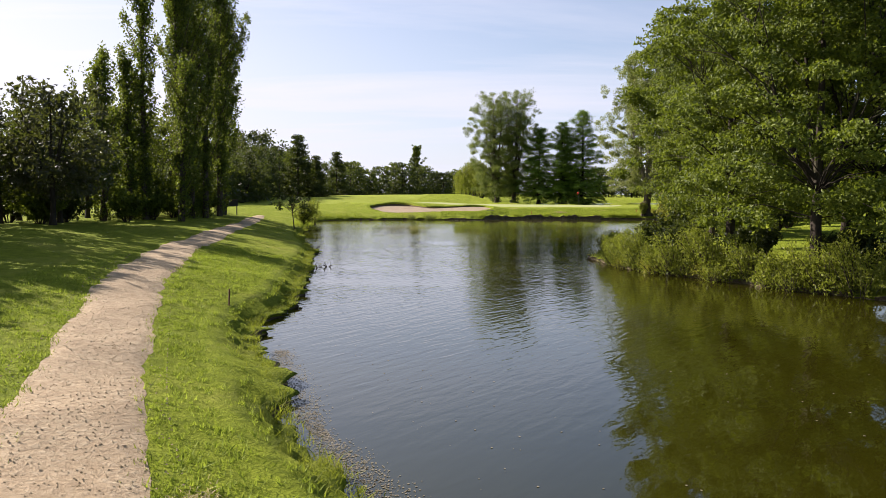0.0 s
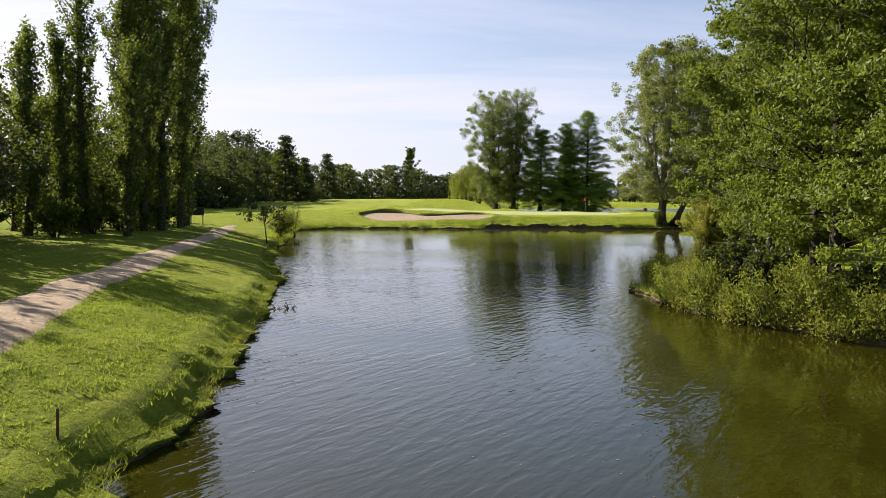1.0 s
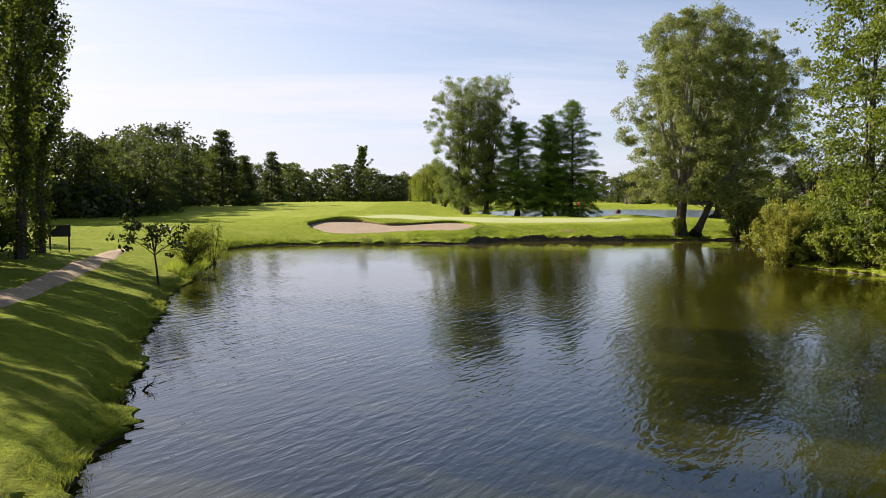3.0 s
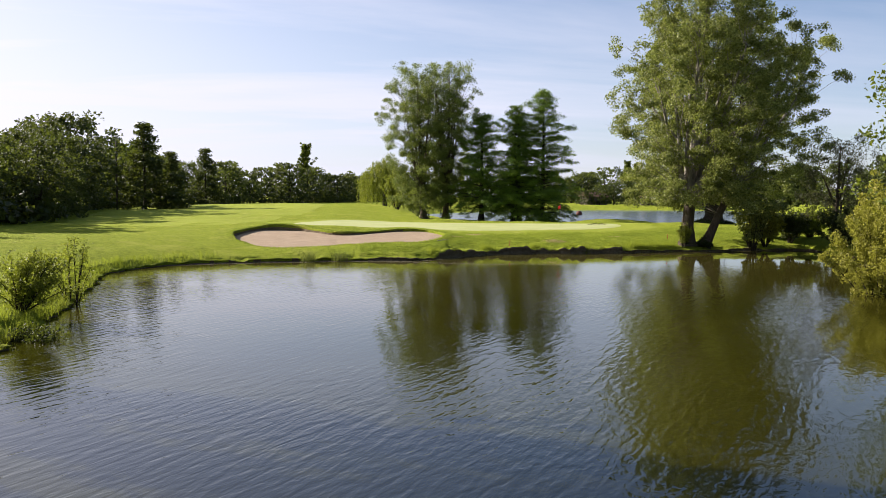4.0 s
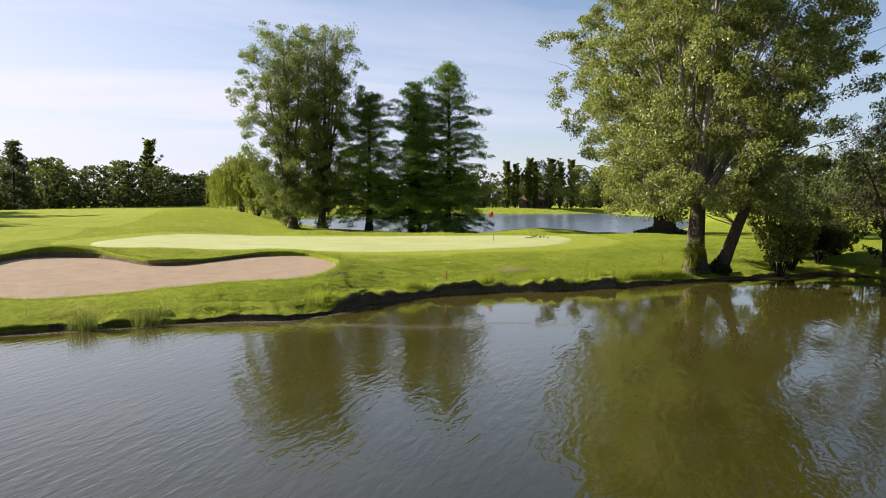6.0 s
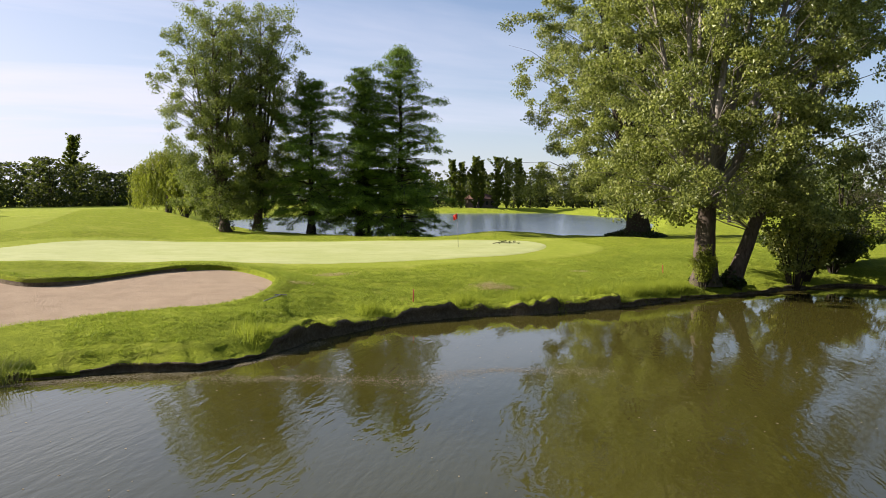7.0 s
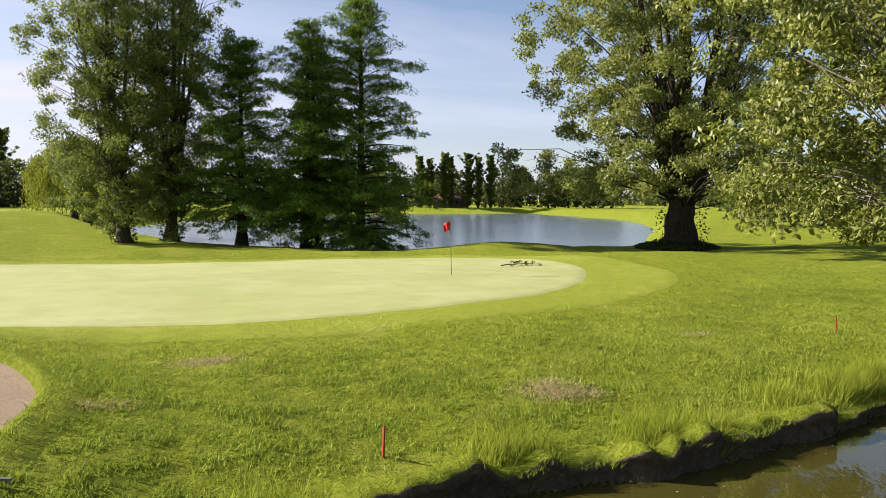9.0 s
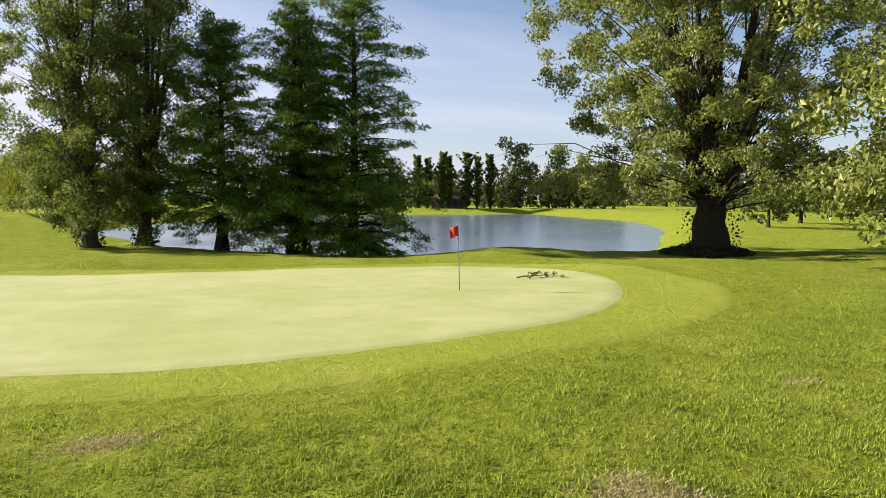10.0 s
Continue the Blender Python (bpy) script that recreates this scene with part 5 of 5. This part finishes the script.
part("leaves", leaves_mesh("leaves", bc, 0.09, LEAF_DARK, brg), br)

# dead twigs standing in the water by the lawn
def snag(x, y, size, seed):
    rg = np.random.default_rng(seed)
    t = thing("snag", x, y, -0.05, "dark dead branch sticking out of the water", "branch", "snags by the lawn", float(rg.uniform(0, 360)))
    for k in range(4):
        w = Wood()
        a = k * 1.7 + rg.normal(0, 0.3)
        tip = np.array([math.cos(a) * size * rg.uniform(0.4, 0.9), math.sin(a) * size * rg.uniform(0.4, 0.9), size * rg.uniform(0.15, 0.5)])
        w.tube(arc(np.array([0, 0, -0.1]), tip, 0.12 * size, 7, rg, 0.02), np.linspace(0.028, 0.007, 7), 6)
        for f in (3, 4, 5):
            p = tip * f / 6
            w.tube(arc(p, p + rg.normal(0, 0.16, 3) * size + np.array([0, 0, 0.12 * size]), 0.02, 4, rg, 0.01), np.linspace(0.01, 0.004, 4), 5)
        part("twig", w.mesh("twig", BARK_DARK), t)


snag(-5.24, 40.00, 0.5, 331)
snag(-5.71, 39.74, 0.35, 332)
snag(-7.87, 51.79, 0.5, 333)

# far houses
def house(x, y, w, d, h, turn):
    t = thing("house", x, y, ground_z(x, y), "low brown rendered house with a dark tiled roof", "house", "far houses", turn)
    part("wall", box("wall", w, d, h, MAT_WALL, (0, 0, h / 2), 0.03), t)
    bm = bmesh.new()
    e, r = 0.5, h + d * 0.28
    vs = [bm.verts.new(v) for v in ((-w / 2 - e, -d / 2 - e, h), (w / 2 + e, -d / 2 - e, h), (w / 2 + e, d / 2 + e, h), (-w / 2 - e, d / 2 + e, h), (-w / 2 - e, 0, r), (w / 2 + e, 0, r))]
    for f in ((0, 1, 5, 4), (2, 3, 4, 5), (0, 4, 3), (1, 2, 5), (3, 2, 1, 0)):
        bm.faces.new([vs[i] for i in f])
    part("roof", bm_mesh("roof", bm, MAT_TILE), t)
    for k in (-0.3, 0, 0.3):
        part("window", box("window", 1.3, 0.12, 1.3, MAT_GLASS, (k * w, -d / 2 - 0.04, h * 0.55), 0.02), t)


house(128, 354, 9, 7, 3.2, 20)
house(105, 362, 9, 7, 3.2, 12)

# round dark red float on the lake
fb = thing("lake_buoy", 65.0, 257.0, 0.0, "round dark red float lying on the lake", "buoy")
bm = bmesh.new()
bmesh.ops.create_uvsphere(bm, u_segments=20, v_segments=12, radius=0.8, matrix=Matrix.Translation((0, 0, 0.35)))
part("float", bm_mesh("float", bm, MAT_RUST), fb)
part("eye", rod("eye", (0, 0, 1.1), (0, 0, 1.4), 0.07, MAT_STICK, 8), fb, "grey mooring eye")

# ---------------------------------------------------------------- grass, reeds and floating bits
gr = np.random.default_rng(404)


def short_turf(name, n, x0, y0, x1, y1, near, far, label, skip=()):
    """Low tufts of single-pointed blades."""
    x, y, z = scatter(n, x0, y0, x1, y1, near, far, skip)
    keep = gr.random(len(x)) < np.clip(line_distance(FRINGE, x, y) / 3.0, 0.05, 1)
    x, y, z = x[keep], y[keep], z[keep]
    k = 7
    m = len(x)
    clumpy = np.sin(x * 4.3 + 1.7 * np.sin(y * 3.1)) * np.sin(y * 4.9 + 1.9 * np.sin(x * 2.7 + 1)) + gr.normal(0, 0.35, m)
    big = (0.55 + 1.0 * np.clip(clumpy, 0, 1.2) + gr.uniform(0, 0.35, m)).repeat(k)
    px = x.repeat(k) + gr.normal(0, 0.055, m * k) * big
    py = y.repeat(k) + gr.normal(0, 0.055, m * k) * big
    pz = z.repeat(k)
    a = gr.random(m * k) * 6.283
    h = 0.044 * big * gr.uniform(0.4, 1.5, m * k)
    w = np.stack([np.cos(a), np.sin(a), np.zeros(m * k)], 1) * 0.013
    p = np.stack([px, py, pz - 0.012], 1)
    tip = p + np.stack([gr.normal(0, 0.6, m * k) * h, gr.normal(0, 0.6, m * k) * h, h + 0.012], 1)
    v = np.stack([p - w, p + w, tip], 1)
    ob = new(name, mesh_of(name, v.reshape(-1, 3), np.arange(m * k * 3).reshape(-1, 3), BLADE, False))
    return tagged(ob, label, "grass", kind="stuff")


def blades(name, px, py, pz, tall, wide, mat, label, lean=0.5, category="grass"):
    n = len(px)
    a = gr.random(n) * 6.283
    h = tall * gr.uniform(0.5, 1.3, n)
    b = np.stack([np.cos(a), np.sin(a), np.zeros(n)], 1) * (wide * 0.5)
    tip = np.stack([gr.normal(0, lean, n) * h, gr.normal(0, lean, n) * h, h], 1)
    base = np.stack([px, py, pz - 0.01], 1)
    v = np.stack([base - b, base + b, base + tip * np.array([0.4, 0.4, 0.6]) + b * 0.6, base + tip, base + tip * np.array([0.4, 0.4, 0.6]) - b * 0.6], 1)
    i = np.arange(n * 5).reshape(n, 5)
    tri = np.concatenate([i[:, [0, 1, 2]], i[:, [0, 2, 4]], i[:, [4, 2, 3]]])
    ob = new(name, mesh_of(name, v.reshape(-1, 3), tri, mat, False))
    return tagged(ob, label, category, kind="stuff")


def scatter(n, x0, y0, x1, y1, near=0.2, far=99.0, skip=()):
    x, y = gr.uniform(x0, x1, n), gr.uniform(y0, y1, n)
    keep = np.sin(x * 3.1 + np.sin(y * 2.3) * 2) * np.sin(y * 2.7 + np.sin(x * 1.9) * 2) + gr.normal(0, 0.6, n) > -0.35
    x, y = x[keep], y[keep]
    z, d = land(x, y)
    ok = (d > near) & (d < far * gr.uniform(0.5, 1, len(x)))
    for poly, gap in skip:
        ok &= ~inside(poly, x, y)
    pd = line_distance(PATH_LINE, x, y, False)
    ok &= pd > gr.uniform(0.5, 0.95, len(x))
    return x[ok], y[ok], z[ok]


short_turf("lawn_turf", 34000, -11, 6, 0, 40, 0.6, 7, "short tufted lawn grass on the sloping bank")
short_turf("slope_turf", 210000, 0, 107, 44, 133, 0.6, 17, "short tufted grass on the slope below the green", ((BUNKER, 0), (FRINGE, 0)))


def along_shore(n, part_of, spread, lo, hi):
    """Random places by the water's edge, on the land side."""
    ok = np.array([part_of(p[0], p[1]) for p in bl])
    idx = np.flatnonzero(ok)
    k = gr.choice(idx, n)
    f = gr.random(n)[:, None]
    p = bl[k] * (1 - f) + bl[(k + 1) % len(bl)] * f + nb[k] * gr.uniform(lo, hi, n)[:, None] + gr.normal(0, spread, (n, 2))
    lump = np.sin(k * 0.61) * np.sin(k * 0.23 + 1) + gr.normal(0, 0.5, n) > -0.1
    p = p[lump]
    z, d = land(p[:, 0], p[:, 1])
    return p[:, 0], p[:, 1], np.where(d > 0.5, z, np.maximum(np.minimum(z, high[k[lump]] * 1.05), high[k[lump]] * 0.95))


blades("long_grass", *along_shore(34000, lambda x, y: y > 104 and x > -14, 0.05, -0.06, 0.42), 0.11, 0.013, BLADE_LONG, "long pale grass hanging over the earth bank", 0.9)
blades("long_grass", *along_shore(36000, lambda x, y: 4 < y < 100 and x < 3, 0.05, -0.08, 0.5), 0.13, 0.016, BLADE_LAWN, "uneven grass at the edge of the lawn bank", 0.9)
blades("long_grass", *along_shore(9000, lambda x, y: y > 76 and x < -10.5, 0.12, 0.0, 1.3), 0.42, 0.02, BLADE_LONG, "soft tall grass along the pond corner", 0.4)
blades("long_grass", *along_shore(9000, lambda x, y: 20 < y < 60 and x > 5, 0.15, 0.0, 1.2), 0.35, 0.02, BLADE_REED, "long grass below the bushes on the wooded point", 0.5)


def clump_of(name, x, y, n, spread, tall, mat, label, z=None):
    px, py = x + gr.normal(0, spread, n), y + gr.normal(0, spread, n)
    pz = np.full(n, z) if z is not None else land(px, py)[0]
    return blades(name, px, py, pz, tall, 0.016, mat, label, 0.4, "reeds")


clump_of("reed_clump", -3.9, 107.5, 260, 0.28, 0.75, BLADE_REED, "small clump of green reeds at the bank", 0.05)
clump_of("reed_clump", -1.7, 107.9, 300, 0.34, 0.75, BLADE_REED, "small clump of green reeds at the bank", 0.05)
for px, py in [(18.4, 114.9), (22.6, 115.5), (24.6, 115.9), (25.6, 116.1), (27.0, 116.5), (28.3, 116.6), (15.4, 115.1), (19.6, 114.7), (11.0, 114.0), (6.0, 110.2)]:
    clump_of("grass_clump", px, py, 1100, 0.40, 0.44, BLADE_LONG, "tall pale grass clump on the bank's lip")


def specks(name, x, y, size, mat, label):
    n = len(x)
    a = gr.random((n, 1)) * 6.283 + np.arange(5)[None] * 1.2566
    r = size * gr.uniform(0.4, 1.2, (n, 1)) * gr.uniform(0.6, 1.2, (n, 5))
    v = np.stack([x[:, None] + np.cos(a) * r, y[:, None] + np.sin(a) * r, np.full((n, 5), 0.006)], -1)
    i = np.arange(n * 5).reshape(n, 5)
    return tagged(new(name, mesh_of(name, v.reshape(-1, 3), np.concatenate([i[:, [0, 1, 2]], i[:, [0, 2, 3]], i[:, [0, 3, 4]]]), mat, False)), label, "floating debris", kind="stuff")


sx, sy = gr.uniform(-4, 14, 900), gr.uniform(6, 26, 900)
ok = inside(POND, sx, sy) & (np.sin(sx * 0.9 + sy * 0.5) + gr.normal(0, 0.6, 900) > 0.4)
specks("floating_leaves", sx[ok], sy[ok], 0.02, MAT_SCUM, "pale floating leaves scattered on the pond")
sx, sy = gr.uniform(-14, 36, 2600), gr.uniform(96, 116, 2600)
ok = inside(POND, sx, sy) & (gr.normal(0, 1, 2600) > 0.1 + 0.05 * (112 - sy))
specks("floating_leaves", sx[ok], sy[ok], 0.028, MAT_SCUM, "pale floating seeds scattered near the bank")


def scum_lane(points, half, n, label):
    line = smooth_line(points, False, 0.1)
    k = gr.integers(0, len(line), n)
    p = line[k] + gr.normal(0, half, (n, 2)) * (0.4 + 0.6 * np.abs(np.sin(k * 0.05)))[:, None]
    ok = inside(POND, p[:, 0], p[:, 1])
    return specks("floating_scum", p[ok, 0], p[ok, 1], 0.017, MAT_SCUM, label)


scum_lane([(-13.5, 105.0), (-8, 106.6), (-3.9, 107.3), (0.5, 107.9), (3.6, 107.7), (5.8, 108.9), (8, 111.0)], 0.22, 11000, "pale scum drifted against the far bank")
scum_lane([(-0.5, 107.6), (3.4, 107.0), (4.4, 106.4), (6.0, 105.9), (7.4, 105.2), (9.2, 104.4), (11.5, 104.9), (14.5, 103.5)], 0.42, 6500, "thin lane of floating scum on the pond")
scum_lane([(-3.3, 19.5), (-2.5, 16.3), (-1.2, 12.8), (0.7, 8.6), (1.9, 4.5)], 0.24, 9000, "floating seed fluff along the lawn bank")


def pebbles(name, x, y, z, size, mat, label):
    """Loose angular stones, each a flattened little solid."""
    n = len(x)
    base = np.array([(1, 0, 0), (-0.5, 0.87, 0), (-0.5, -0.87, 0), (0.1, 0.05, 0.8)])
    a = gr.random(n) * 6.283
    r = size * gr.uniform(0.4, 1.4, n)
    v = np.empty((n, 4, 3))
    for k in range(4):
        bx, by, bz = base[k]
        v[:, k, 0] = x + r * (bx * np.cos(a) - by * np.sin(a))
        v[:, k, 1] = y + r * (bx * np.sin(a) + by * np.cos(a))
        v[:, k, 2] = z + r * bz * gr.uniform(0.5, 1.2, n) - (0.1 * r if bz == 0 else 0)
    i = np.arange(n * 4).reshape(n, 4)
    return tagged(new(name, mesh_of(name, v.reshape(-1, 3), np.concatenate([i[:, [0, 1, 3]], i[:, [1, 2, 3]], i[:, [2, 0, 3]]]), mat, False)), label, "stones", kind="stuff")


k = gr.integers(60, 150, 5200)
off = np.clip(gr.normal(0, 0.6, 5200), -1.1, 1.1)
pxy = PATH_LINE[k] + (PATH_LINE[k + 1] - PATH_LINE[k]) * gr.random((5200, 1))
dirn = PATH_LINE[k + 1] - PATH_LINE[k]
dirn /= np.linalg.norm(dirn, axis=1)[:, None]
pxy = pxy + np.stack([-dirn[:, 1], dirn[:, 0]], 1) * off[:, None]
pebbles("path_stones", pxy[:, 0], pxy[:, 1], land(pxy[:, 0], pxy[:, 1])[0] + 0.05, 0.016, MAT_PATH, "small loose stones on the gravel path")
k = gr.choice(np.flatnonzero((bl[:, 1] > 105) & (bl[:, 0] > 4) & (bl[:, 0] < 30)), 1400)
q = bl[k] + nb[k] * gr.uniform(-0.10, 0.10, 1400)[:, None]
pebbles("bank_clods", q[:, 0], q[:, 1], gr.uniform(-0.03, 0.08, 1400), 0.04, MAT_SOIL, "fallen clods of earth at the foot of the bank")


def dry_patch(x, y, rx, ry, n):
    """Withered short grass on a worn spot."""
    px, py = x + gr.normal(0, rx, n), y + gr.normal(0, ry, n)
    return blades("dry_grass", px, py, land(px, py)[0], 0.055, 0.02, BLADE_DRY, "worn patch of withered brown grass", 1.1)


for px, py, rx, ry, n in [(17.55, 117.44, 0.42, 0.2, 1500), (11.06, 121.41, 0.4, 0.16, 1500), (17.84, 117.02, 0.45, 0.16, 1500), (24.3, 120.4, 0.3, 0.12, 500), (-1.9, 8.7, 0.10, 0.28, 900), (8.7, 118.4, 0.4, 0.15, 700)]:
    dry_patch(px, py, rx, ry, n)

# grass hanging over the sand's edge
ek = gr.integers(0, len(lo), 7000)
ep = lo[ek] + (np.roll(lo, -1, 0)[ek] - lo[ek]) * gr.random((7000, 1)) - ln_in[ek] * gr.uniform(-0.02, 0.5, 7000)[:, None]
ez = np.maximum(lv[3][ek, 2], land(ep[:, 0], ep[:, 1])[0] - 0.02)
blades("edge_grass", ep[:, 0], ep[:, 1], ez, 0.10, 0.018, BLADE, "short grass over the bunker's edge", 0.9)

# rake left beside the bunker
rk = thing("bunker_rake", 7.0, 114.5, max(ground_z(6.5, 113.5), ground_z(7.5, 115.5)) + 0.06, "grey rake lying on the grass beside the bunker", "rake", turn=63)
part("handle", rod("handle", (-1.15, 0, 0.05), (0.95, 0, 0.03), 0.022, MAT_PALE, 8), rk)
head = part("rake_head", box("rake_head", 0.05, 0.5, 0.04, MAT_STICK, (0.97, 0, 0.02), 0.008), rk)
for k in range(9):
    part("tine", box("tine", 0.012, 0.012, 0.07, MAT_STICK, (0.98, -0.22 + 0.055 * k, -0.035), 0.002), head)
